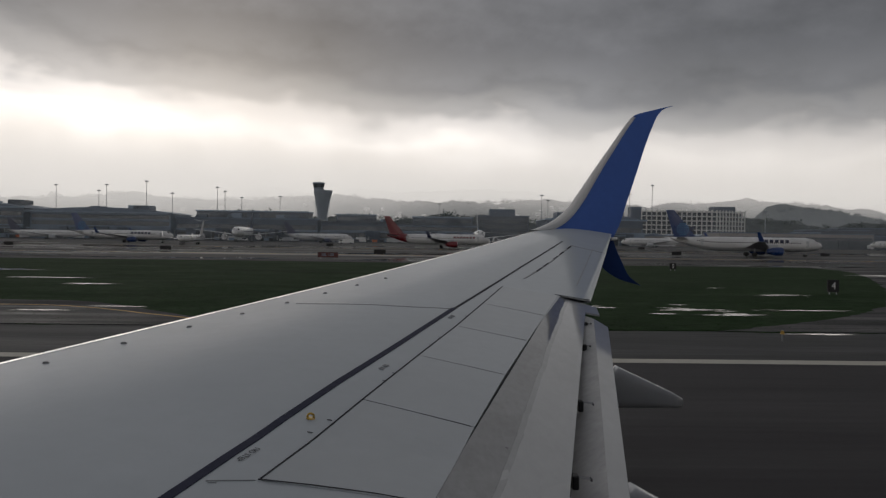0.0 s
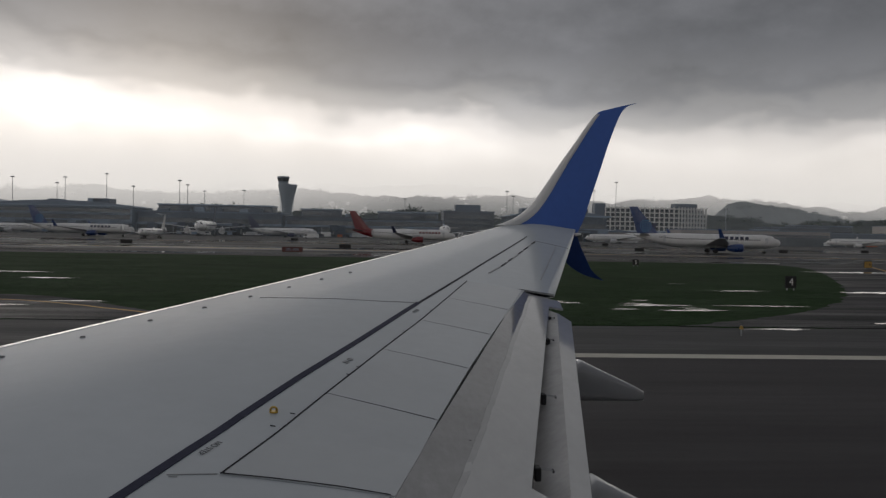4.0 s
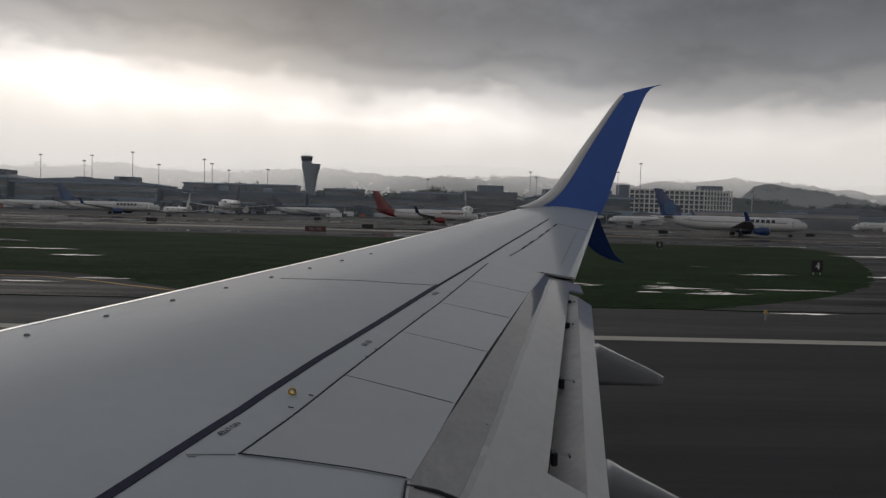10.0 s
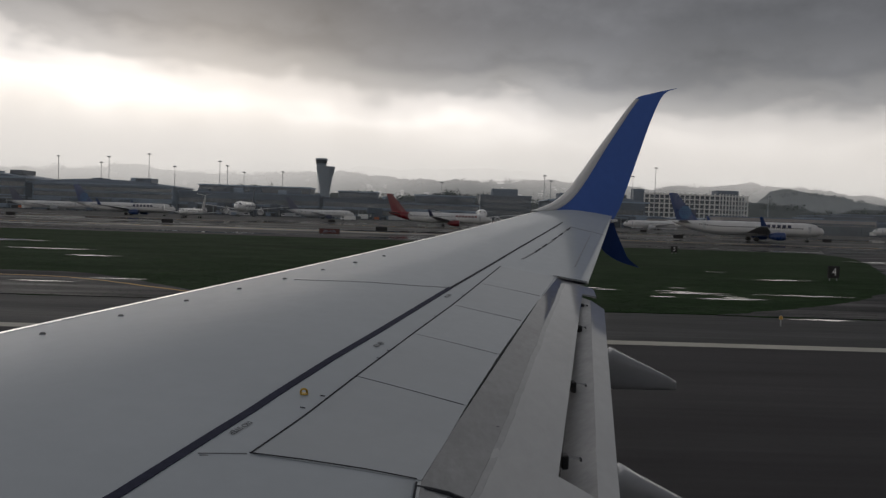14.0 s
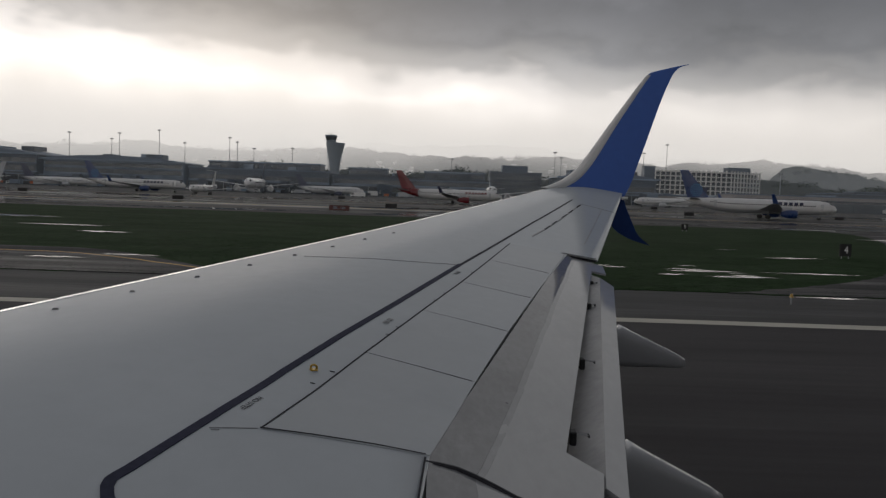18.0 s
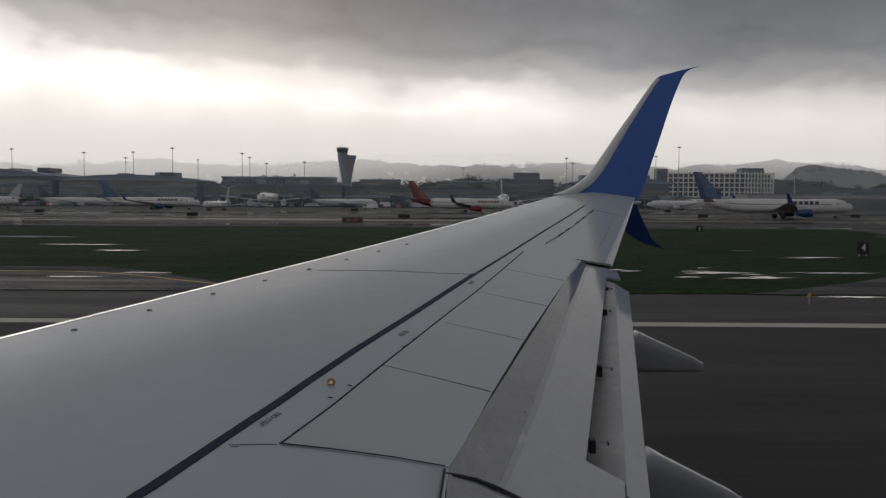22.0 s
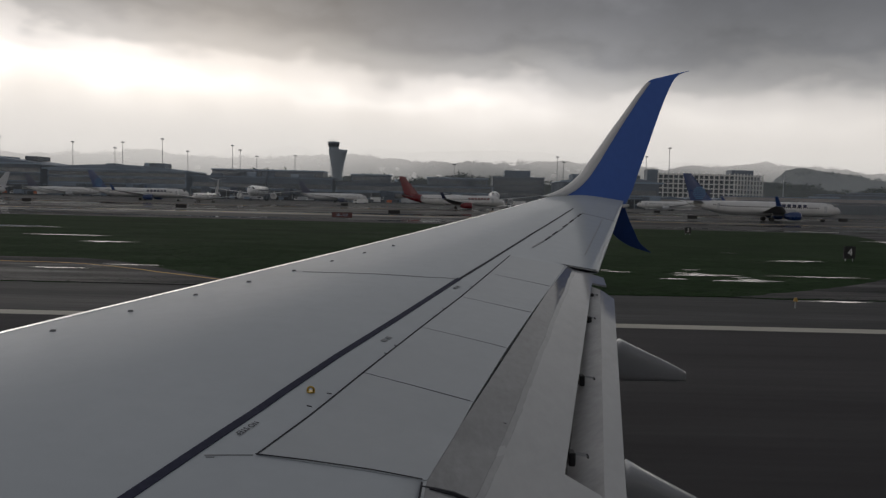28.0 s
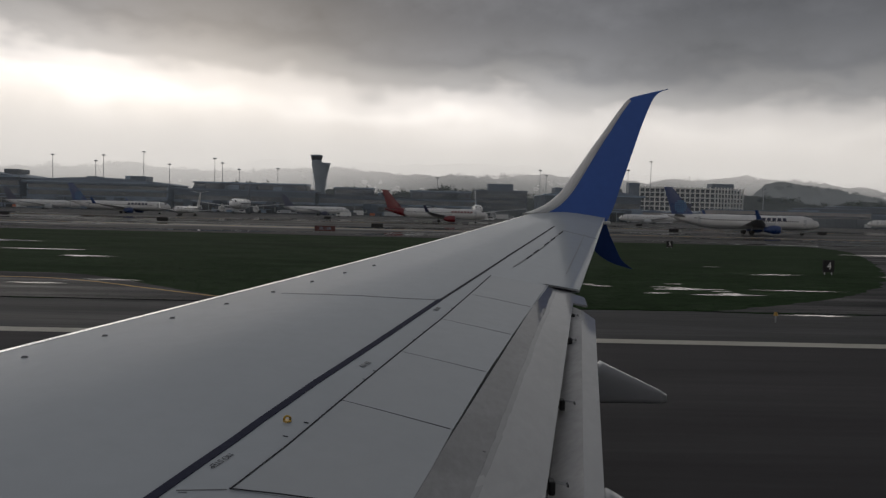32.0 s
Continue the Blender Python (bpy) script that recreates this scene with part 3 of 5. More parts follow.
def own_airliner():
    jet = thing("airliner", 0, 0, 0, 0, "airliner with a light grey wing and blue split winglet", "airplane")
    hull(40.0, 1.88, jet, HULL)
    wing = part("wing_skin", wing_solid(-1.2, 8.80, 0.872, 60), WING, jet, "light grey painted inner wing skin", smooth=False)
    outer = part("outer_wing_skin", wing_solid(8.80, 15.36, 0.978, 40), WING, jet)
    for ob in (wing, outer):
        for f in ob.data.polygons:
            f.use_smooth = f.normal.x < 0.8
    ring = [on_skin(u, 8.802) for u in (0.84, 0.88, 0.92, 0.95, 0.978)]
    bm = loft(bmesh.new(), [ring + [p - Vector((0, 0, 0.012)) for p in reversed(ring)], [p + Vector((0, 0.03, 0)) for p in ring + [q - Vector((0, 0, 0.012)) for q in reversed(ring)]]])
    bmesh.ops.recalc_face_normals(bm, faces=bm.faces)
    part("end_rib", bm, FLAP, jet)
    # winglet: blue blade with a white leading strip, and the lower strake
    up = [((2.02, 15.26, 4.16), (3.66, 15.28, 4.05)), ((2.22, 15.29, 4.225), (3.70, 15.30, 4.12)), ((2.45, 15.33, 4.33), (3.76, 15.33, 4.23)),
          ((2.63, 15.38, 4.46), (3.83, 15.38, 4.38)), ((2.81, 15.45, 4.63), (3.91, 15.44, 4.61)), ((2.98, 15.52, 4.87), (4.00, 15.51, 4.84)),
          ((3.16, 15.60, 5.12), (4.10, 15.58, 5.10)), ((3.43, 15.71, 5.51), (4.26, 15.71, 5.52)), ((3.70, 15.82, 5.87), (4.39, 15.81, 5.87)),
          ((3.94, 15.92, 6.21), (4.52, 15.91, 6.18)), ((4.19, 16.01, 6.53), (4.66, 16.00, 6.48)), ((4.30, 16.03, 6.58), (4.73, 16.03, 6.59)),
          ((4.49, 16.05, 6.63), (4.80, 16.05, 6.66)), ((4.67, 16.06, 6.68), (4.88, 16.07, 6.71)), ((5.02, 16.09, 6.765), (5.035, 16.09, 6.76))]
    up = finer(up, 4)
    winglet = part("winglet", blade(up, 0.022), BLUE, jet, "blue upswept winglet", smooth=True)
    strip = [(a + (a - b).normalized() * 0.012, a.lerp(b, 0.215 + 0.03 * max(0.0, 1 - i / 16) - 0.05 * max(0.0, i - 20) / 20)) for i, (a, b) in enumerate(up[:41])]
    part("leading_strip", blade(strip, 0.42), WINGLET_WHITE, winglet, "white leading edge strip", smooth=True)
    down = finer([((3.30, 15.36, 4.02), (3.66, 15.36, 4.04)), ((3.37, 15.4, 3.89), (3.70, 15.4, 3.95)), ((3.39, 15.45, 3.61), (3.77, 15.45, 3.79)), ((3.56, 15.55, 3.39), (3.92, 15.55, 3.53)),
                  ((3.88, 15.65, 3.21), (4.06, 15.65, 3.28)), ((4.30, 15.75, 3.10), (4.34, 15.75, 3.09))], 4)
    part("winglet_strake", blade(down, 0.04), BLUE_DARK, jet, "dark blue lower winglet blade", smooth=True)
    bm = bmesh.new()
    tube(bm, (3.62, 15.30, 4.02), (3.74, 15.30, 4.03), 0.035, 0.02)
    part("tail_light", bm, WHITE, jet)
    # leading edge
    part("leading_edge", patch([(lead(-0.05), -0.05), (lead(15.2), 15.2), (lead(15.2) + 0.125, 15.2), (lead(-0.05) + 0.415, -0.05)], 40, 68, 0.004, 0.004, 0.004), LEDGE, jet, "polished metal leading edge")
    # spoilers, each a panel with a gap round it
    fore = ((3.47, 0.713), (4.68, 0.723), (5.73, 0.714), (6.74, 0.706), (7.78, 0.690), (8.80, 0.671))
    aft = ((3.49, 0.868), (4.52, 0.882), (5.59, 0.874), (6.62, 0.870), (7.67, 0.866), (8.74, 0.861))

    def pt(y, u):
        return (lead(y) + u * (trail(y) - lead(y)), y)

    for i in range(5):
        (ya, ua), (yb, ub), (yc, uc), (yd, ud) = fore[i], fore[i + 1], aft[i + 1], aft[i]
        g = 0.004 if i == 0 else 0.002
        part("spoiler", patch([pt(ya + g, ua + 0.002), pt(yb - g, ub + 0.002), pt(yc - g, uc + 0.004), pt(yd + g, ud + 0.004)], 4, 8, 0.005, 0.003, 0.010), SPOILER, jet)
        if i:
            part("panel_seam", ribbon([pt(ya, ua), pt(yd, ud)], 0.0045 if i < 2 else 0.0035, 0.006, 0.008), SEAM if i < 2 else VANE, jet)
    part("panel_seam", ribbon([pt(*p) for p in fore], 0.0055, 0.008, ends=0.008), SEAM, jet)
    part("panel_seam", ribbon([pt(3.47, 0.712), pt(3.49, 0.76), pt(3.50, 0.82), pt(3.49, 0.868)], 0.004, 0.010), SEAM, jet)
    part("scuff_mark", ribbon([pt(3.40, 0.671), pt(3.44, 0.694), pt(3.468, 0.710)], 0.005, 0.004, ends=0.004), FAINT, jet)
    part("scuff_mark", ribbon([pt(3.385, 0.674), pt(3.395, 0.681)], 0.005, 0.004), FAINT, jet)
    # dark band along the wing, thin further out
    band = [(-1.06, 2.66), (-1.105, 2.73), (-1.135, 2.80), (-1.142, 2.85), (-1.132, 2.89), (-1.112, 2.95), (-1.035, 3.235), (-0.92, 3.66), (-0.766, 4.206), (-0.552, 4.90), (-0.248, 5.81), (0.268, 7.40)]
    part("dark_band", ribbon(band, 0.048, 0.005, ends=0.043), STRIPE, jet, "dark grey painted boundary band")
    part("panel_seam", ribbon([pt(7.4, 0.645), pt(10.3, 0.622), pt(13.3, 0.603)], 0.024, 0.005, ends=0.018), SEAM, jet)
    part("panel_seam", ribbon([(0.28, 7.391), (-0.03, 7.29), (-0.34, 7.238), (-0.643, 7.245), (-0.961, 7.353), (-1.216, 7.469)], 0.011, 0.004, ends=0.002), FAINT, jet)
    # aileron and its tab
    part("panel_seam", ribbon([pt(9.5, 0.70), pt(10.2, 0.708), pt(11.2, 0.712), pt(12.9, 0.70)], 0.022, 0.005, ends=0.016), FAINT, jet)
    for y in (10.1, 10.55, 11.3, 11.8, 12.5):
        part("hinge_cover", ribbon([pt(y, 0.708), pt(y + 0.32, 0.709)], 0.018, 0.008, 0.008), SEAM, jet)
    part("panel_seam", ribbon([pt(9.6, 0.905), pt(13.0, 0.87)], 0.012, 0.005), FAINT, jet)
    part("panel_seam", ribbon([pt(12.95, 0.70), pt(12.7, 0.97)], 0.014, 0.005), FAINT, jet)
    part("aileron_gap", ribbon([pt(8.80, 0.855), pt(8.82, 0.975)], 0.010, 0.006), SEAM, jet)
    # flap, in its takeoff setting: darker nose, main panel, cove and drooped tail panel
    part("flap_nose", patch([pt(3.46, 0.866), pt(8.785, 0.862), (1.565, 8.79), (0.245, 3.40)], 6, 90, 0.0, -0.024, 0.03, wave=0.011), FLAP_DULL, jet, "darker grey flap nose")
    part("flap_nose", patch([(0.02, 1.6), (0.025, 3.47), (0.245, 3.40), (0.23, 1.6)], 4, 30, 0.0, -0.024, 0.03, wave=0.011), FLAP_DULL, jet)
    # mid-tone strip softens the step from dark nose to paler panel
    part("rubbed_strip", patch([(0.215, 3.40), (1.545, 8.79), (1.60, 8.78), (0.283, 3.41)], 4, 90, -0.0262, -0.0268, 0.002, wave=0.014), FLAP_MID, jet, "mid grey strip behind the flap nose")
    part("flap_panel", patch([(0.205, 3.40), (1.53, 8.79), (1.79, 8.72), (0.724, 3.89)], 5, 24, -0.0275, -0.030, 0.03), FLAP, jet, "pale grey main flap panel")
    part("flap_panel", patch([(0.19, 1.6), (0.205, 3.40), (0.724, 3.89), (0.56, 2.2)], 5, 8, -0.0275, -0.030, 0.03), FLAP, jet)
    part("flap_panel", patch([(0.56, 2.2), (0.724, 3.89), (0.882, 3.715), (0.562, 2.2)], 4, 10, -0.030, -0.030, 0.03), FLAP, jet)
    cove = part("flap_cove", patch([(0.66, 3.60), (1.66, 8.25), (1.735, 8.06), (0.866, 3.58)], 8, 20, (-0.21, -0.055), -0.034, 0.02), COVE, jet, "shaded slot between flap panels")
    aft_flap = part("aft_flap", patch([(0.862, 3.57), (1.735, 8.06), (1.81, 7.74), (0.938, 3.422)], 6, 20, -0.030, -0.024, 0.025), FLAP, jet, "drooped pale aft flap")
    part("flap_end_plate", patch([(1.66, 8.30), (1.76, 8.74), (1.89, 8.66), (1.85, 8.31)], 3, 4, -0.030, -0.034, 0.02), FLAP, jet)
    part("flap_seam", ribbon([(0.013, 3.435), (0.082, 3.448), (0.157, 3.451), (0.233, 3.424), (0.308, 3.386), (0.416, 3.314), (0.518, 3.264), (0.595, 3.236), (0.80, 3.12)], 0.011, 0.003, 0.012, sink=0.027), SEAM, jet)
    part("flap_seam", ribbon([(0.05, 3.425), (0.157, 3.427), (0.233, 3.402), (0.308, 3.364), (0.416, 3.292), (0.60, 3.21), (0.80, 3.10)], 0.004, 0.002, 0.010, sink=0.026), SEAM, jet)
    part("flap_seam", ribbon([pt(3.47, 0.868), pt(3.1, 0.869), pt(2.6, 0.871), pt(1.8, 0.871)], 0.009, 0.004, 0.006), SEAM, jet)
    part("panel_seam", ribbon([(-0.52, 2.80), (-0.544, 2.867), (-0.40, 2.875), (-0.2, 2.87)], 0.006, 0.005), VANE, jet)
    for x, y in ((1.07, 5.42), (0.80, 4.19), (1.41, 6.97), (1.60, 7.85)):
        bm = boxed(x - 0.01, x + 0.025, y - 0.04, y + 0.03, skin_z(x, y) - 0.11, skin_z(x, y) - 0.035, bevel=0.006)
        hook = part("flap_track_hook", bm, BLACK, jet, "black flap track fitting")
        s = 1.0 if y < 6 else 0.55
        for side in (-0.016, 0.016):
            bm = bmesh.new()
            tube(bm, (x + 0.015, y + side, skin_z(x, y) - 0.045), (x + 0.015 + 0.075 * s, y + side - 0.02 * s, skin_z(x + 0.075 * s, y) - 0.040), 0.0035, n=6)
            part("guide_rail", bm, FLAP, hook)
        ex, ey = x + 0.015 + 0.075 * s, y - 0.02 * s
        part("rail_end", boxed(ex - 0.003, ex + 0.005, ey - 0.02, ey + 0.02, skin_z(ex, ey) - 0.046, skin_z(ex, ey) - 0.032), SEAM, hook)
    part("scuff_mark", ribbon([(0.452, 4.36), (0.466, 4.357)], 0.007, -0.020, 0.006), SEAM, jet)
    part("flap_track_fairing", fairing(6.45, 0.9, 2.126, 2.627, ((0.9, 2.66), (1.52, 2.90), (1.55, 2.98), (2.126, 2.715)), 0.25), FAIRING, jet, "grey canoe-shaped flap fairing", smooth=True)
    part("flap_track_fairing", fairing(4.15, 0.3, 1.62, 2.34, ((0.3, 2.36), (1.05, 2.64), (1.08, 2.72), (1.62, 2.447)), 0.28), FAIRING, jet, smooth=True)
    # small fittings on the skin
    for k, (x, y) in enumerate(((-2.218, 5.854), (-1.914, 6.44), (-1.615, 6.995), (-1.317, 7.551), (-1.027, 8.107), (-0.746, 8.643), (-0.46, 9.149), (-2.513, 5.278), (-2.797, 4.692))):
        z = skin_z(x, y)
        bm = bmesh.new()
        loft(bm, [[(x - 0.021, y - 0.010, z - 0.003), (x + 0.021, y - 0.010, z - 0.003), (x + 0.017, y - 0.003, z + 0.013), (x - 0.013, y - 0.003, z + 0.013)],
                  [(x - 0.021, y + 0.010, z - 0.003), (x + 0.021, y + 0.010, z - 0.003), (x + 0.017, y + 0.003, z + 0.013), (x - 0.013, y + 0.003, z + 0.013)]])
        part("vortex_generator", bm, VANE, jet)
    x, y = -0.619, 4.291
    z = skin_z(x, y)
    bm = bmesh.new()
    rings = []
    for i in range(25):
        a = math.pi * (0.5 - 1.25 + 2.5 * i / 24)
        c = Vector((math.cos(a + math.pi / 2) * 0.017, 0, math.sin(a + math.pi / 2) * 0.015 + 0.013))
        d = Vector((math.cos(a + math.pi / 2), 0, math.sin(a + math.pi / 2)))
        rings.append([Vector((x, y, z)) + c + (d * math.cos(k) + Vector((0, 1, 0)) * math.sin(k)) * 0.0062 for k in (2 * math.pi * j / 10 for j in range(10))])
    loft(bm, rings)
    bmesh.ops.recalc_face_normals(bm, faces=bm.faces)
    knob = part("lifeline_fitting", bm, GOLD, jet, "gold ring fitting for a lifeline", smooth=True)
    bm = bmesh.new()
    tube(bm, (x, y, z - 0.002), (x, y, z + 0.006), 0.024, 0.023, n=20)
    part("base_disc", bm, GOLD, knob)
    for y, u in ((4.10, 0.7195), (4.30, 0.7215), (5.07, 0.7205), (5.25, 0.719), (6.05, 0.713), (6.30, 0.710), (7.15, 0.700)):
        part("hinge_mark", ribbon([pt(y, u - 0.006), pt(y, u)], 0.004, 0.006, 0.004), SEAM, jet)
    # stencilled words, read from the front of the wing
    for y, u, s in ((3.73, 0.684, 0.050), (5.35, 0.690, 0.045), (7.05, 0.668, 0.045)):
        p, q, w = on_skin(u, y), on_skin(u, y - 0.1), on_skin(u + 0.02, y)
        if s > 0.046:
            p = Vector((-0.832, 3.729, skin_z(-0.832, 3.729)))
            q = Vector((-0.888, 3.560, skin_z(-0.888, 3.560)))
            w = Vector((-0.735, 3.700, skin_z(-0.735, 3.700)))
        ax = (q - p).normalized()
        az = ax.cross((w - p).normalized()).normalized()
        ay = az.cross(ax)
        if az.z < 0:
            az, ay = -az, -ay
        m = Matrix((ax, ay, az)).transposed().to_4x4()
        m.translation = p + az * 0.005
        if s > 0.046:
            lettering("NO STEP", 0.046, STENCIL, jet, m, "stencil", 0.0003)
        else:
            bm = bmesh.new()
            for i in (-2, -1, 1, 2):
                box(bm, i * s * 0.55 - s * 0.2, i * s * 0.55 + s * 0.2, -s * 0.4, s * 0.4, -0.001, 0.002)
            ob = part("stencil", bm, FAINT, jet)
            ob.matrix_local = m
    # landing gear under the body
    for gx, gy in ((1.2, 0.8), (1.2, -4.9), (-14.5, -2.0)):
        bm = bmesh.new()
        tube(bm, (gx, gy, 0.5), (gx, gy, 2.1), 0.09)
        leg = part("gear_leg", bm, STEEL, jet)
        for s in (-0.42, 0.42):
            bm = bmesh.new()
            tube(bm, (gx, gy + s - 0.17, 0.55), (gx, gy + s + 0.17, 0.55), 0.55, n=24)
            part("wheel", bm, BLACK, leg)
    return jet


own_airliner()


# ---- other airliners ----
def swept(bm, root_le, root_te, tip_le, tip_te, thick):
    """A thin swept surface between a root and a tip chord."""
    def ring(le, te, t):
        le, te = Vector(le), Vector(te)
        n = (te - le).cross(Vector(tip_le) - Vector(root_le)).normalized()
        up = [le.lerp(te, u) + n * t * 2 * math.sqrt(u) * (1 - u) for u in (0, 0.1, 0.4, 0.75, 1.0)]
        dn = [le.lerp(te, u) - n * t * 2 * math.sqrt(u) * (1 - u) for u in (0.75, 0.4, 0.1)]
        return up + dn
    loft(bm, [ring(root_le, root_te, thick), ring(tip_le, tip_te, thick * 0.45)])
    bmesh.ops.recalc_face_normals(bm, faces=bm.faces)
    return bm


def jetliner(x, y, rz, length, label, body=HULL, belly=None, tail=LIVERY_BLUE, engine=HULL_GREY, title=None, title_at=0.62, globe=False,
             winglet=None, wide=False, tail_body=None, rear_engines=False):
    """An airliner with its nose towards +x, standing on its wheels; the origin is under the middle of the body."""
    k = length / 39.5
    rad = 2.9 if wide else (1.35 if rear_engines else 1.95 * (0.93 + 0.07 * k))
    zc = rad + (2.6 if wide else 1.05 if rear_engines else 1.35)
    jet = thing("jetliner", x, y, 0, rz, label, "airplane", "airliners on the airfield")
    half = length / 2

    def shape(s):
        """Radius and centre height at s, 0 at the tail cone, 1 at the nose."""
        if s < 0.34:
            t = s / 0.34
            r = rad * (0.10 + 0.90 * math.sin(t * math.pi / 2) ** 0.9)
            return r, zc + (rad - r) * 0.82
        if s > 0.86:
            t = (1 - s) / 0.14
            r = rad * max(0.04, math.sqrt(max(0.0, 1 - (1 - t) ** 2.1)))
            return r, zc - (rad - r) * 0.28
        return rad, zc

    def body_rings(s0, s1, n, grow=0.0, lo=0.0, hi=2 * math.pi, m=20):
        rings = []
        for i in range(n + 1):
            s = s0 + (s1 - s0) * i / max(1, n)
            r, c = shape(s)
            rings.append([(-half + length * s, (r + grow) * math.cos(a), c + (r + grow) * math.sin(a)) for a in (lo + (hi - lo) * j / m for j in range(m))])
        return rings
    stations = [0, 0.04, 0.1, 0.18, 0.26, 0.34, 0.5, 0.7, 0.86, 0.89, 0.92, 0.945, 0.965, 0.98, 0.99, 0.997, 1.0]
    rings = []
    for s in stations:
        rings += body_rings(s, s, 0, m=22)
    bm = loft(bmesh.new(), rings)
    bmesh.ops.recalc_face_normals(bm, faces=bm.faces)
    part("fuselage", bm, body, jet, smooth=True)
    if tail_body:
        bm = loft(bmesh.new(), body_rings(0.0, 0.20, 8, 0.012, m=22))
        bmesh.ops.recalc_face_normals(bm, faces=bm.faces)
        part("tail_cone", bm, tail_body, jet, smooth=True)
    if belly:
        bm = bmesh.new()
        loft(bm, body_rings(0.10, 0.95, 22, 0.012, math.pi * 1.18, math.pi * 1.82, 9), closed=False)
        part("belly", bm, belly, jet, smooth=True)
    # windows and cockpit
    for side in (-1, 1):
        bm = bmesh.new()
        n = int(length * 0.70 / 0.52)
        for i in range(n):
            s = 0.17 + 0.68 * i / n
            r, c = shape(s)
            wx, wz = -half + length * s, c + 0.42
            wy = side * (math.sqrt(max(0.01, r * r - 0.42 ** 2)) + 0.015)
            box(bm, wx - 0.12, wx + 0.12, min(wy, wy - side * 0.06), max(wy, wy - side * 0.06), wz - 0.17, wz + 0.17)
        tagged(part("window_row", bm, COCKPIT, jet), kind="stuff")
        bm = bmesh.new()
        loft(bm, body_rings(0.945, 0.968, 3, 0.015, math.pi * (0.20 if side > 0 else 0.58), math.pi * (0.42 if side > 0 else 0.80), 5), closed=False)
        part("cockpit_window", bm, COCKPIT, jet)
        for s in (0.885, 0.20):
            r, c = shape(s)
            dx = -half + length * s
            dy = side * (r * 0.985 + 0.012)
            part("door", boxed(dx - 0.42, dx + 0.42, min(dy, dy - side * 0.1), max(dy, dy - side * 0.1), c - 0.75, c + 1.0, bevel=0.03), HULL_GREY if body is HULL else HULL, jet)
    # name on the side, as plain bars
    if title:
        color, count, size = title
        for side in (-1, 1):
            for i in range(count):
                s = title_at + i * size * 1.25 / length
                r, c = shape(s)
                tx = -half + length * s
                z0, z1 = c + 0.15, c + 0.15 + size
                ty = side * (math.sqrt(max(0.01, r * r - 0.6 ** 2)) + 0.03)
                bm = boxed(tx - size * 0.42, tx + size * 0.42, min(ty, ty - side * 0.05), max(ty, ty - side * 0.05), z0, z1, bevel=0.02)
                part("title_bar", bm, color, jet)
    # fin, with its badge, and tailplanes
    h = 7.0 * k if not wide else 9.5
    fx = -half + length * 0.03
    root = 5.4 * k if not wide else 8.5
    zf = zc + rad * 0.82
    bm = bmesh.new()
    fin_tip = ((fx - 0.2 * k, 0, zf + h), (fx - 2.3 * k, 0, zf + h))
    swept(bm, (fx + root + 0.6, 0, zf - 0.3), (fx + 0.2, 0, zf - 0.6), *fin_tip, 0.22)
    fin = part("tail_fin", bm, tail, jet, smooth=False)
    if globe:
        cx, cz = fx + 2.1 * k, zf + 0.3 * h
        for side in (-1, 1):
            for i in range(-3, 4):
                w = 1.5 * k * math.sqrt(max(0.05, 1 - (i / 3.6) ** 2))
                bm = bmesh.new()
                for j in range(-3, 4):
                    u = w * j / 3.2
                    box(bm, cx + u - 0.16 * k, cx + u + 0.16 * k, min(side * 0.20, side * 0.17), max(side * 0.20, side * 0.17), cz + i * 0.46 * k - 0.17 * k, cz + i * 0.46 * k + 0.17 * k)
                part("globe_badge", bm, LIVERY_SKY, fin)
    for side in (-1, 1):
        bm = bmesh.new()
        zt = zf + h if rear_engines else zc + rad * 0.55
        swept(bm, (fx + 3.6 * k, side * 0.3, zt), (fx + 0.4, side * 0.3, zt), (fx + (0.3 if not rear_engines else 1.0) * k, side * 6.6 * k * (0.6 if rear_engines else 1), zt + 0.6), (fx - 1.3 * k, side * 6.6 * k * (0.6 if rear_engines else 1), zt + 0.6), 0.14)
        part("tailplane", bm, HULL_GREY, jet)
    # wings, winglets, engines
    wx = length * 0.06
    span = (30 if wide else 11.5 if rear_engines else 17.2 * k)
    sweep = 0.58 if wide else 0.5
    chord = 11.0 if wide else 6.6 * k
    for side in (-1, 1):
        bm = bmesh.new()
        zr, zt = zc - rad * 0.6, zc - rad * 0.6 + span * 0.105
        swept(bm, (wx + chord * 0.55, side * rad * 0.6, zr), (wx - chord * 0.5, side * rad * 0.6, zr), (wx + chord * 0.55 - span * sweep, side * span, zt), (wx + chord * 0.30 - span * sweep, side * span, zt), 0.36)
        wing = part("wing", bm, HULL_GREY, jet)
        if winglet and not wide:
            bm = bmesh.new()
            tx = wx + chord * 0.55 - span * sweep
            swept(bm, (tx, side * span, zt), (tx - 1.5, side * span, zt), (tx - 1.5, side * (span + 0.6), zt + 2.4), (tx - 2.2, side * (span + 0.6), zt + 2.4), 0.06)
            part("winglet", bm, winglet, wing)
        er = 1.75 if wide else 1.15 * min(1.0, k + 0.05)
        if rear_engines:
            er, ex, ey, ez = 0.75, -half + length * 0.24, side * (rad + 0.85), zc + 0.65
        else:
            ex, ey, ez = wx + chord * 0.42, side * (span * 0.31), zc - rad * 0.62 - er * 0.55
        ln = 6.0 if wide else 2.9 if rear_engines else 4.2
        rings = []
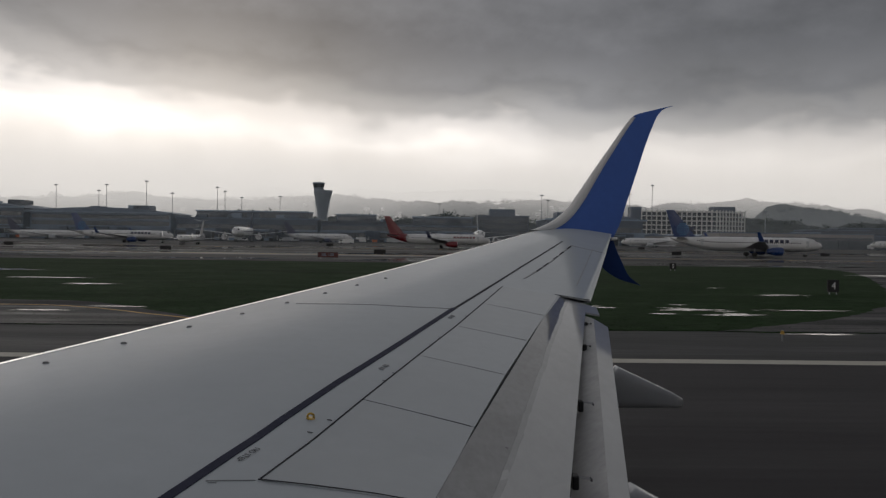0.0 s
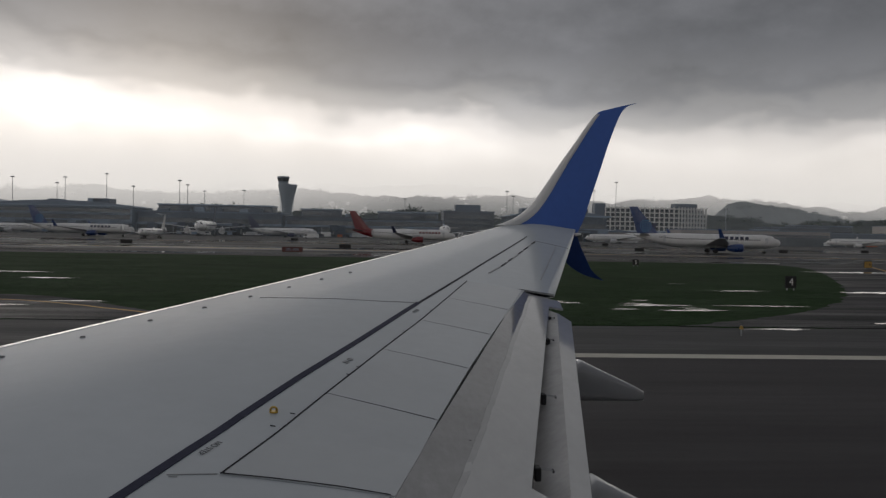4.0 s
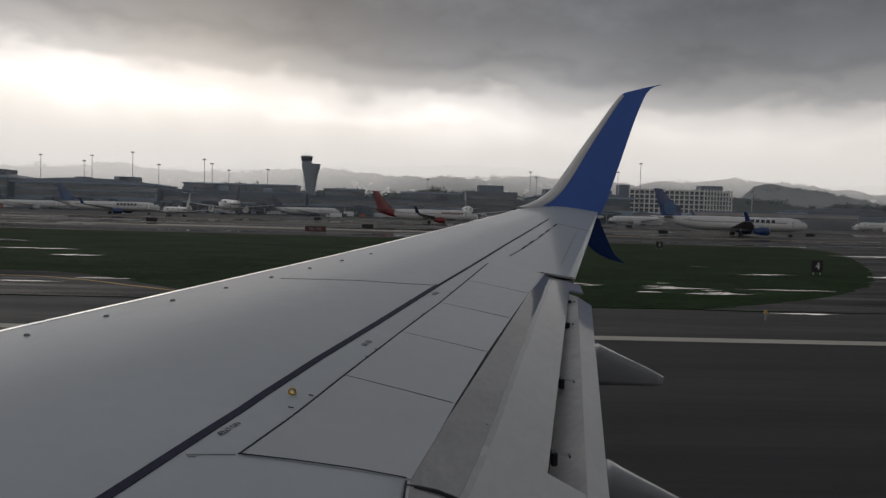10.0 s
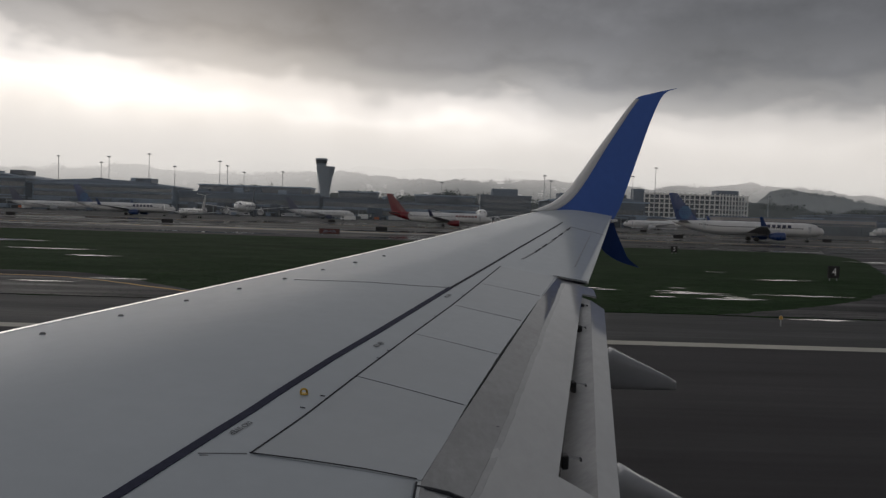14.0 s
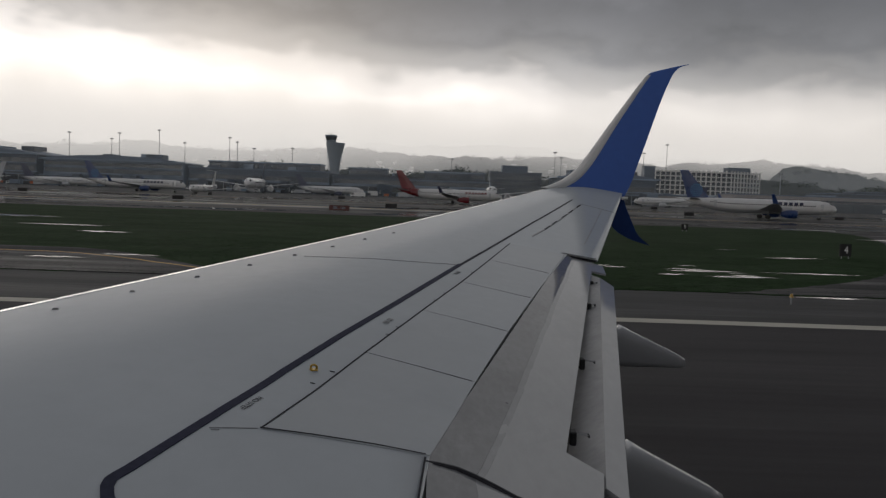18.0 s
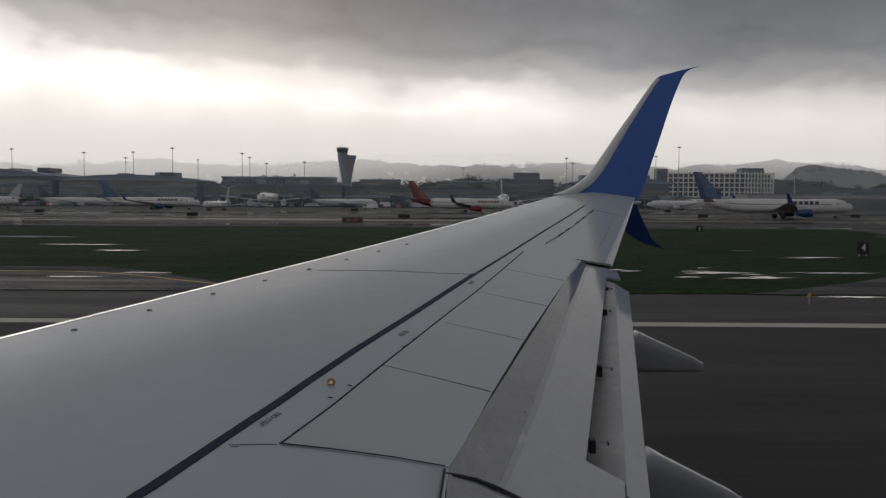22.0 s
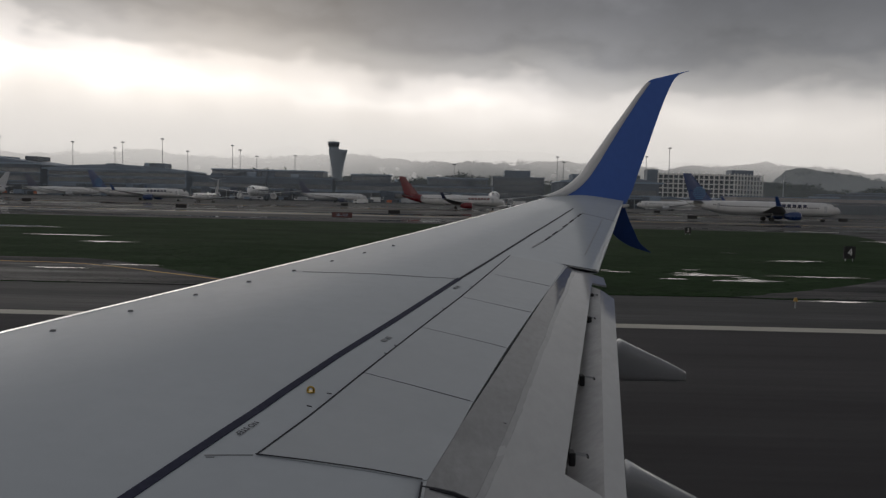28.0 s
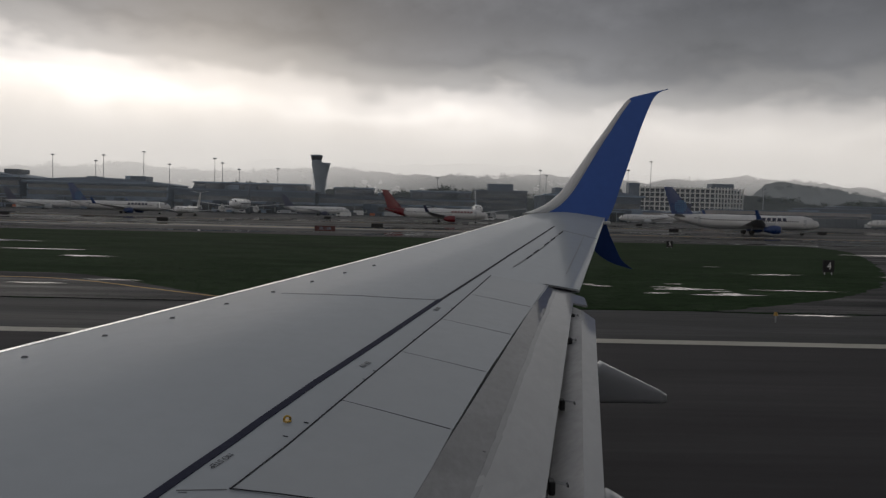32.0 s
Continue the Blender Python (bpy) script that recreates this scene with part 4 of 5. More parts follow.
        for s, r in ((0, 0.42), (0.02, 0.52), (0.3, 0.86), (0.6, 1.0), (0.9, 0.98), (1.0, 0.90), (1.0, 0.80), (0.86, 0.74)):
            rings.append([(ex - ln * 0.5 + ln * s, ey + er * r * math.cos(a), ez + er * r * math.sin(a)) for a in (2 * math.pi * j / 18 for j in range(18))])
        bm = loft(bmesh.new(), rings)
        bmesh.ops.recalc_face_normals(bm, faces=bm.faces)
        eng = part("engine", bm, engine, jet, smooth=True)
        bm = bmesh.new()
        rings = []
        for i in range(13):
            a = 2 * math.pi * i / 12
            c = Vector((ex + ln * 0.49, ey + er * 0.86 * math.cos(a), ez + er * 0.86 * math.sin(a)))
            o = Vector((0, math.cos(a), math.sin(a)))
            rings.append([c + (o * math.cos(b) + Vector((1, 0, 0)) * math.sin(b)) * er * 0.09 for b in (2 * math.pi * j / 6 for j in range(6))])
        loft(bm, rings, caps=False)
        part("intake_lip", bm, ENGINE_METAL, eng)
        part("pylon", boxed(ex - ln * 0.45, ex + ln * 0.2, ey - 0.12, ey + 0.12, ez + er * 0.7, ez + er * 0.7 + rad * 0.5), HULL_GREY, eng)
    # landing gear
    for gx, gy, wr in ((wx - chord * 0.18, -2.8 * (1.6 if wide else 1), 0.56), (wx - chord * 0.18, 2.8 * (1.6 if wide else 1), 0.56), (half * 0.78, 0, 0.36)):
        wr *= 1.15 if wide else (0.8 if rear_engines else 1)
        bm = bmesh.new()
        tube(bm, (gx, gy, wr), (gx, gy, zc - rad * 0.5), 0.13)
        leg = part("gear_leg", bm, STEEL, jet)
        for dx in ((-0.75, 0.75) if wide and gy else (0,)):
            for s in (-0.4, 0.4):
                bm = bmesh.new()
                tube(bm, (gx + dx, gy + s - 0.16, wr), (gx + dx, gy + s + 0.16, wr), wr, n=16)
                part("wheel", bm, BLACK, leg)
    return jet


jetliner(88.0, 214.0, 0, 42.1, "white airliner with blue globe tail on the taxiway", tail=LIVERY_BLUE, engine=LIVERY_BLUE, title=(LIVERY_NAVY, 6, 1.15), globe=True,
         winglet=LIVERY_BLUE, belly=HULL_GREY, title_at=0.58)
jetliner(-128.0, 338.0, 0, 42.1, "white airliner with blue globe tail queueing on the taxiway", tail=LIVERY_BLUE, engine=LIVERY_BLUE, title=(LIVERY_NAVY, 6, 1.15), globe=True,
         winglet=LIVERY_BLUE, belly=HULL_GREY, title_at=0.60)
jetliner(5.0, 296.0, 0, 38.5, "white airliner with red tail and red engines", tail=LIVERY_RED, engine=LIVERY_RED, title=(LIVERY_RED, 7, 0.95), winglet=LIVERY_NAVY,
         tail_body=LIVERY_RED, title_at=0.66)
jetliner(-60.0, 448.0, 0, 37.6, "white airliner with dark blue tail", tail=LIVERY_NAVY, engine=LIVERY_NAVY, winglet=None, belly=HULL_GREY)
jetliner(-214.0, 352.0, 0, 42.1, "grey-white airliner with dark globe tail", tail=LIVERY_NAVY, engine=HULL, title=(HULL_GREY, 8, 1.0), belly=HULL_GREY, winglet=LIVERY_NAVY)
jetliner(-90.0, 306.0, -90, 32.5, "small white regional jet facing the runway", tail=HULL, engine=HULL_GREY, rear_engines=True, winglet=HULL)
jetliner(-103.0, 452.0, -86, 62.0, "white wide-body airliner parked nose out at the terminal", wide=True, tail=LIVERY_NAVY, engine=HULL)
jetliner(31.0, 455.0, -92, 58.0, "white wide-body airliner parked at the terminal gate", wide=True, tail=HULL_GREY, engine=HULL_GREY)
jetliner(128.0, 432.0, 180, 39.5, "white airliner parked on the apron beside the terminal", tail=LIVERY_NAVY)
jetliner(268.0, 430.0, 172, 41.0, "white airliner with dark teal tail parked on the apron", tail=LIVERY_TEAL, engine=HULL, winglet=HULL)
jetliner(-212.0, 446.0, 4, 40.0, "white airliner with dark tail parked at a gate", tail=LIVERY_NAVY, engine=HULL_GREY)
jetliner(-262.0, 440.0, 182, 44.0, "pale airliner with grey tail parked on the apron", tail=HULL_GREY, engine=HULL_GREY)


# ---- buildings ----
def window_band(x0, x1, y, z0, z1, parent, bay=4.0, mullion=0.16, glass=GLASS, frame_mat=WALL_GREY):
    """A glazed band a little behind the face, with upright bars proud of it."""
    band = part("window_band", boxed(x0, x1, y - 0.12, y + 0.2, z0, z1), glass, parent)
    bm = bmesh.new()
    n = max(1, int((x1 - x0) / bay))
    for i in range(n + 1):
        x = x0 + (x1 - x0) * i / n
        box(bm, x - mullion / 2, x + mullion / 2, y - 0.28, y + 0.05, z0, z1)
    tagged(part("mullions", bm, frame_mat, band), kind="stuff")
    return band


def terminal(x0, x1, y, depth, h, label, wall=WALL_GREY, bands=((3.0, 5.5), (8.0, 10.5)), roof=ROOF, parapet=0.9, arch=0.0, ledge=True, boxes=0, seed=1):
    rnd = random.Random(seed)
    b = thing("terminal_building", (x0 + x1) / 2, y, 0, 0, label, "terminal", "terminal buildings")
    hw = (x1 - x0) / 2
    part("wall", boxed(-hw, hw, 0, depth, -0.1, h), wall, b)
    if arch:
        pts = [(-hw - 2, h)] + [(hw * c, h + arch * (1 - c * c) + 0.8) for c in (k / 12 for k in range(-12, 13))] + [(hw + 2, h)]
        bm = prism(bmesh.new(), pts, -3.0, depth)
        bmesh.ops.recalc_face_normals(bm, faces=bm.faces)
        part("arched_roof", bm, roof, b, "low arched roof")
        window_band(-hw * 0.8, hw * 0.8, -0.1, h - 0.2, h + arch * 0.28, b, 5.0)
        part("fascia", boxed(-hw - 2.2, hw + 2.2, -3.4, -2.6, h - 0.1, h + 1.0), WALL_PALE, b)
    else:
        part("roof", boxed(-hw - 0.8, hw + 0.8, -1.0, depth + 0.5, h, h + parapet), roof, b)
        lo, hi = -hw * rnd.uniform(0.5, 0.9), hw * rnd.uniform(0.4, 0.9)
        upper = part("upper_storey", boxed(lo, hi, depth * 0.35, depth * 0.8, h + parapet - 0.1, h + parapet + 4.6), rnd.choice((WALL_GREY, WALL_DARK)), b)
        part("fascia", boxed(lo - 0.6, hi + 0.6, depth * 0.35 - 0.8, depth * 0.8 + 0.4, h + parapet + 4.4, h + parapet + 5.3), WALL_PALE, upper)
        window_band(lo + 1, hi - 1, depth * 0.35, h + parapet + 1.0, h + parapet + 3.2, b, 3.4)
    for z0, z1 in bands:
        if z1 < h:
            window_band(-hw + 1.0, hw - 1.0, 0, z0, z1, b, 4.0 + rnd.random() * 2)
            part("sill_band", boxed(-hw - 0.2, hw + 0.2, -0.45, 0.1, z0 - 0.75, z0 - 0.15), WALL_PALE, b)
            part("head_band", boxed(-hw - 0.2, hw + 0.2, -0.35, 0.1, z1 + 0.1, z1 + 0.5), WALL_DARK, b)
    # solid black boxes painting the ground-level shade under the canopy
    sx = -hw + rnd.uniform(1, 4)
    while sx < hw - 8:
        w = rnd.uniform(5, 16)
        part("service_bay", boxed(sx, min(sx + w, hw - 1), -0.6, 0.1, -0.05, 2.2 + 2.6 * (rnd.random() < 0.7)), BLACK, b, "black box painted as shade under the canopy")
        sx += w + rnd.uniform(1.2, 5)
    if ledge and h > 9:
        part("canopy", boxed(-hw - 0.5, hw + 0.5, -5.0, 0, 6.4, 7.1), WALL_PALE, b)
        for i in range(int(hw * 2 / 12) + 1):
            px = -hw + 0.5 + i * 12
            bm = bmesh.new()
            tube(bm, (px, -4.5, -0.1), (px, -4.5, 6.4), 0.28)
            part("canopy_post", bm, STEEL, b)
    # cladding panels of differing tone between the glazed bands
    n = max(2, int(hw * 2 / 9))
    for i in range(n):
        if rnd.random() < 0.55:
            px = -hw + 0.4 + (hw * 2 - 1.0) * i / n
            z0 = 5.7 if rnd.random() < 0.5 else 0.2
            part("cladding_panel", boxed(px, px + (hw * 2 - 1.0) / n - 0.3, -0.10, 0.1, z0, min(h - 0.6, z0 + rnd.choice((2.2, 2.6, 4.6)))), rnd.choice((WALL_PALE, WALL_DARK, WALL_DARK, WALL_GREY)), b)
    # gate houses standing out from the front, painted dark bays between them
    gx = -hw + rnd.uniform(4, 12)
    while gx < hw - 9:
        w = rnd.uniform(5, 11)
        part("gate_house", boxed(gx, gx + w, -rnd.uniform(5.4, 9), -5.2, -0.05, rnd.uniform(5.5, 9.0)), rnd.choice((WALL_PALE, WALL_GREY, WALL_GREY, WALL_DARK)), b)
        gx += w + rnd.uniform(8, 26)
    for i in range(boxes):
        bx = rnd.uniform(-hw * 0.85, hw * 0.75)
        w = rnd.uniform(4, 11)
        part("plant_room", boxed(bx, bx + w, depth * 0.3, depth * 0.6, h + parapet - 0.2 + arch * 0.5, h + parapet + rnd.uniform(1.6, 3.6) + arch * 0.5), rnd.choice((WALL_PALE, WALL_GREY, WALL_DARK)), b)
    return b


terminal(-520, -395, 540, 45, 14.0, "long low grey airport pier with glazed bands", boxes=8, seed=3)
terminal(-392, -262, 520, 60, 19.5, "grey terminal hall under a low arched roof", bands=((3.0, 5.5), (9.0, 12.0), (14.5, 17.0)), arch=5.0, boxes=5, seed=4)
terminal(-260, -168, 525, 45, 17.0, "pale terminal block with two glazed storeys", wall=WALL_PALE, bands=((3.0, 5.5), (9.0, 11.5), (13.5, 15.5)), arch=3.0, boxes=4, seed=5)
terminal(-166, -72, 530, 50, 14.5, "grey terminal block with plant rooms on its roof", boxes=7, seed=6)
terminal(-70, -22, 532, 40, 13.0, "dark-roofed terminal block with a pale lower wall", roof=WALL_DARK, boxes=4, seed=7)
terminal(-20, 36, 526, 40, 12.0, "terminal block with a long dark roof", wall=WALL_PALE, roof=WALL_DARK, boxes=4, seed=8)
terminal(84, 150, 540, 55, 17.0, "terminal hall with a shallow arched roof", bands=((3.0, 5.5), (9.0, 12.0)), arch=3.5, boxes=3, seed=9)
terminal(-700, -522, 560, 45, 11.0, "distant low pier of the terminal", boxes=3, seed=12)


def block_building():
    b = thing("office_block", 60, 602, 0, 0, "dark square office block with rooftop plant room", "building")
    part("wall", boxed(-19.5, 19.5, 0, 30, -0.1, 20.5), WALL_DARK, b)
    part("roof", boxed(-19.9, 19.9, -0.4, 30.4, 20.5, 21.4), WALL_GREY, b)
    part("plant_room", boxed(-10, 9.5, 6, 20, 21.4, 26.4), WALL_GREY, b)
    for z in (3, 7.2, 11.4, 15.6):
        window_band(-18.5, 18.5, 0, z, z + 2.2, b, 2.6, 0.35, frame_mat=WALL_DARK)
    for x in (-8, -2, 5, 8):
        bm = bmesh.new()
        tube(bm, (x, 12, 26.4), (x, 12, 29 + (x % 3) * 0.6), 0.12, 0.05)
        part("aerial", bm, STEEL, b)


block_building()


def control_tower():
    b = thing("control_tower", -114.5, 880, 0, 0, "grey flaring airport control tower with glazed cab", "tower")
    rings = []
    for z, w, off in ((0, 5.6, 0.0), (12, 5.0, 0.0), (24, 5.2, 0.1), (34, 6.3, 0.2), (44, 8.3, 0.3), (51, 10.0, 0.5), (54.5, 10.5, 0.8)):
        rings.append([(off + w * math.cos(a), w * 0.9 * math.sin(a), z) for a in (2 * math.pi * i / 28 for i in range(28))])
    rings.append([(0.8 + 10.2 * math.cos(a) * 0.92, 9 * math.sin(a), 55.2 - 1.4 * math.cos(a)) for a in (2 * math.pi * i / 28 for i in range(28))])
    bm = loft(bmesh.new(), rings)
    bmesh.ops.recalc_face_normals(bm, faces=bm.faces)
    part("shaft", bm, TOWER, b, "grey flaring shaft", smooth=True)
    for i in range(28):
        a = 2 * math.pi * (i + 0.5) / 28
        bm = bmesh.new()
        tube(bm, (5.15 * math.cos(a), 4.65 * math.sin(a), 12), (8.4 * math.cos(a), 7.5 * math.sin(a), 44), 0.09, n=4)
        part("cladding_rib", bm, WALL_PALE, b)
    for name, mat, r0, r1, z0, z1 in (("cab_floor", TOWER, 5.0, 5.8, 54.5, 57.5), ("cab_glazing", GLASS, 5.6, 6.6, 57.5, 61.6), ("cab_roof", TOWER, 7.0, 6.2, 61.6, 63.2)):
        bm = bmesh.new()
        tube(bm, (-4.2, 0, z0), (-4.2, 0, z1), r0, r1, n=20)
        part(name, bm, mat, b)
    for x, h in ((-7, 3.0), (-4, 4.5), (-1.5, 2.4)):
        bm = bmesh.new()
        tube(bm, (x, 0, 63.2), (x, 0, 63.2 + h), 0.2, 0.08, n=6)
        part("aerial", bm, STEEL, b)
    part("base_building", boxed(-16, 20, -8, 20, -0.1, 14.5), WALL_GREY, b)


control_tower()


def garage_building():
    """A long white-framed parking building of six decks, with stair towers."""
    b = thing("parking_garage", 240, 702, 0, 0, "white concrete-framed parking garage with open decks", "building")
    x0, x1, decks, h = -46.0, 22.0, 7, 4.1
    # solid block behind the columns, coloured as the unlit decks
    foot = ((x0 + 0.6, 5.2), (x1, 5.2), (x1 + 31, 19.2), (x1 + 31, 40.0), (x0 + 0.6, 40.0))
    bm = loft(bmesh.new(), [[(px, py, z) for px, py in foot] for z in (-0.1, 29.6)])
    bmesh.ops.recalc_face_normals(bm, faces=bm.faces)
    part("core", bm, DECK_SHADE, b)
    for k in range(decks + 1):
        part("deck_edge", boxed(x0, x1, 0, 5.0, 1.0 + k * h, 1.9 + k * h), CONCRETE, b)
        bm = loft(bmesh.new(), [[(x1, 0, 1.0 + k * h), (x1, 1.6, 1.0 + k * h), (x1, 1.6, 1.9 + k * h), (x1, 0, 1.9 + k * h)],
                                [(x1 + 31, 14, 1.0 + k * h), (x1 + 31, 15.6, 1.0 + k * h), (x1 + 31, 15.6, 1.9 + k * h), (x1 + 31, 14, 1.9 + k * h)]])
        bmesh.ops.recalc_face_normals(bm, faces=bm.faces)
        part("deck_edge", bm, CONCRETE, b)
        if k < decks:
            z = 2.9 + k * h
            part("railing", boxed(x0, x1, 0.2, 0.35, z, z + 0.16), STEEL, b)
            bm = loft(bmesh.new(), [[(x1, 0.2, z), (x1, 0.35, z), (x1, 0.35, z + 0.16), (x1, 0.2, z + 0.16)],
                                    [(x1 + 31, 14.2, z), (x1 + 31, 14.35, z), (x1 + 31, 14.35, z + 0.16), (x1 + 31, 14.2, z + 0.16)]])
            bmesh.ops.recalc_face_normals(bm, faces=bm.faces)
            part("railing", bm, STEEL, b)
    cols = [(x0 + (x1 - x0) * i / 15, -0.4) for i in range(16)] + [(x1 + 31 * i / 9, 14 * i / 9 - 0.4) for i in range(1, 10)]
    for cx, cy in cols:
        part("column", boxed(cx - 0.42, cx + 0.42, cy, cy + 1.4, -0.1, 31.8), CONCRETE, b)
    for tx, tw, th in ((x0 - 9, 9.5, 34.0), (x1 + 6, 20, 36.0)):
        part("stair_tower", boxed(tx, tx + tw, 3 if tx < 0 else 24, 14 if tx < 0 else 38, -0.1, th), WALL_GREY, b)
    for i in range(7):
        bm = bmesh.new()
        tube(bm, (x0 + 5 + i * 11, 6, 30), (x0 + 5 + i * 11, 6, 35.5), 0.14, 0.08, n=5)
        part("roof_lamp", bm, STEEL, b)


garage_building()


def shed(name, x0, x1, y, depth, h, wall, label, roof=ROOF, doors=0, pitch=0.0, windows=None, category="building"):
    b = thing(name, (x0 + x1) / 2, y, 0, 0, label, category, "low airport buildings")
    hw = (x1 - x0) / 2
    part("wall", boxed(-hw, hw, 0, depth, -0.1, h), wall, b)
    if pitch:
        n = max(1, int(hw / 9))
        for i in range(n):
            a, c = -hw + 2 * hw * i / n, -hw + 2 * hw * (i + 1) / n
            bm = prism(bmesh.new(), [(a, h), (c, h), (c, h + 0.4), ((a + c) / 2, h + pitch), (a, h + 0.4)], -0.8, depth)
            bmesh.ops.recalc_face_normals(bm, faces=bm.faces)
            part("roof_bay", bm, roof, b)
    else:
        part("roof", boxed(-hw - 0.5, hw + 0.5, -0.6, depth + 0.4, h, h + 0.6), roof, b)
    for i in range(doors):
        dx = -hw + 2 * hw * (i + 0.5) / doors
        w = hw / doors * 0.72
        part("door", boxed(dx - w, dx + w, -0.15, 0.2, -0.05, min(5.2, h * 0.68)), WALL_DARK, b)
    if windows:
        window_band(-hw + 1, hw - 1, 0, *windows, b, 3.0)
    return b


shed("hangar", 196, 300, 520, 30, 9.5, WALL_PINK, "low beige hangar beside the apron", doors=0, windows=(6.0, 7.4))
shed("cargo_building", 153, 212, 555, 30, 7.0, WALL_PINK, "low beige cargo shed with a sawtooth roof", pitch=2.0, windows=(3.6, 4.8))
shed("warehouse", 318, 366, 640, 30, 14.0, WALL_DARK, "dark blue-grey warehouse block")
shed("warehouse", 300, 315, 620, 20, 12.0, WALL_PALE, "pale warehouse end block")
shed("cargo_building", 300, 430, 560, 30, 9.0, WALL_GREY, "grey-green cargo building with dark doors", doors=9)
shed("cargo_building", 432, 560, 575, 40, 11.0, WALL_PALE, "long pale cargo shed with pitched roof bays", pitch=3.0, doors=4)
shed("office_building", 372, 425, 700, 20, 17.0, WALL_DARK, "dark glazed office building with white storeys", windows=(9.0, 12.0))
shed("maintenance_hangar", 520, 720, 760, 60, 20.0, WALL_PINK, "broad brown maintenance hangar", doors=3)
shed("cargo_building", -900, -705, 640, 40, 10.0, WALL_GREY, "distant grey cargo building", doors=6)

fence = thing("blast_fence", 330, 478, 0, 0, "long grey corrugated blast fence", "fence")
for i in range(44):
    px = -140 + i * 6.4
    part("fence_panel", boxed(px, px + 6.3, 0, 0.5 + 0.15 * (i % 2), -0.05, 5.6), BLAST, fence)


# ---- jet bridges, masts, vehicles ----
def jet_bridge(x, y, turn):
    b = thing("jet_bridge", x, y, 0, turn, "grey enclosed jet bridge on a wheeled leg", "jet bridge", "jet bridges")
    part("tunnel", boxed(-1.6, 1.6, -26, 0, 4.4, 7.4, bevel=0.2), WALL_PALE, b)
    part("cab", boxed(-2.4, 2.4, -31, -26, 4.0, 7.8, bevel=0.3), WALL_GREY, b)
    part("window_strip", boxed(-1.68, 1.68, -24, -3, 5.6, 6.5), GLASS, b)
    bm = bmesh.new()
    tube(bm, (0, -22, 0.8), (0, -22, 4.4), 0.5)
    leg = part("leg", bm, STEEL, b)
    for s in (-1.2, 1.2):
        bm = bmesh.new()
        tube(bm, (s - 0.3, -22, 0.75), (s + 0.3, -22, 0.75), 0.78, n=14)
        part("wheel", bm, BLACK, leg)
    return b


for bx, turn in ((-460, 12), (-410, -8), (-350, 15), (-300, -14), (-238, 12), (-190, -10), (-140, 14), (-92, -12), (-40, 8), (10, -10), (104, 12), (140, -12)):
    jet_bridge(bx, 540, turn)


def light_mast(x, y, h):
    b = thing("light_mast", x, y, 0, 0, "tall slim apron light mast with a ring of lamps", "light mast", "apron light masts")
    bm = bmesh.new()
    tube(bm, (0, 0, -0.05), (0, 0, h), 0.36, 0.18, n=8)
    part("pole", bm, STEEL, b)
    bm = bmesh.new()
    tube(bm, (0, 0, h - 0.9), (0, 0, h - 0.3), 1.05, 0.9, n=10)
    ring = part("lamp_ring", bm, STEEL, b)
    for i in range(6):
        a = math.pi * i / 3
        part("lamp", boxed(1.2 * math.cos(a) - 0.25, 1.2 * math.cos(a) + 0.25, 1.2 * math.sin(a) - 0.25, 1.2 * math.sin(a) + 0.25, h - 1.1, h - 0.5), WALL_DARK, ring)


for mx, mh in ((-288, 32), (-255, 29), (-249, 32.5), (-218, 35), (-198, 28), (-163, 32), (-157, 29.5), (-144, 26), (-114, 27), (11, 24), (92, 30), (97, 27), (162, 31.5), (180, 37), (271, 22), (-345, 34), (-402, 31)):
    light_mast(mx, 622, mh * 1.3)


def vehicle(x, y, rz, length, h, color, label, cab=True, category="truck"):
    b = thing("service_truck" if category == "truck" else "car", x, y, 0, rz, label, category, "ground vehicles")
    w = 1.15
    c0 = length * 0.28 if cab else 0
    part("cargo_body", boxed(-length / 2, length / 2 - c0, -w, w, 0.55, h, bevel=0.08), color, b)
    if cab:
        bm = prism(bmesh.new(), [(length / 2 - c0 + 0.05, 0.55), (length / 2, 0.55), (length / 2, 1.3), (length / 2 - 0.5, min(h, 2.3)), (length / 2 - c0 + 0.05, min(h, 2.3))], -w * 0.95, w * 0.95)
        bmesh.ops.recalc_face_normals(bm, faces=bm.faces)
        cb = part("cab", bm, WHITE, b)
        part("side_window", boxed(length / 2 - c0 + 0.25, length / 2 - 0.55, -w - 0.005, w + 0.005, 1.35, min(h, 2.3) - 0.2), GLASS, cb)
    for wx in (-length * 0.32, length * 0.32):
        for s in (-1, 1):
            bm = bmesh.new()
            tube(bm, (wx, s * w - 0.14, 0.42), (wx, s * w + 0.14, 0.42), 0.42, n=12)
            part("wheel", bm, BLACK, b)
    return b


rv = random.Random(8)
for i in range(46):
    kind = rv.random()
    vx, vy = rv.uniform(-420, 300), rv.uniform(470, 528)
    if kind < 0.5:
        vehicle(vx, vy, rv.choice((0, 180, 90)), rv.uniform(6, 9), rv.uniform(2.6, 3.6), rv.choice((WHITE, WHITE, HULL_GREY, WALL_PALE)), "white boxy ground service truck on the apron")
    elif kind < 0.8:
        vehicle(vx, vy, rv.choice((0, 180)), 4.6, 1.6, rv.choice((WHITE, HULL_GREY, WALL_DARK)), "small airport car parked on the apron", category="car")
    else:
        vehicle(vx, vy, rv.choice((0, 180)), rv.uniform(10, 14), 3.2, rv.choice((WHITE, HULL_GREY)), "long service vehicle on the apron")
vehicle(30.0, 398, 0, 12.5, 3.6, WHITE, "white box truck driving on the service road")
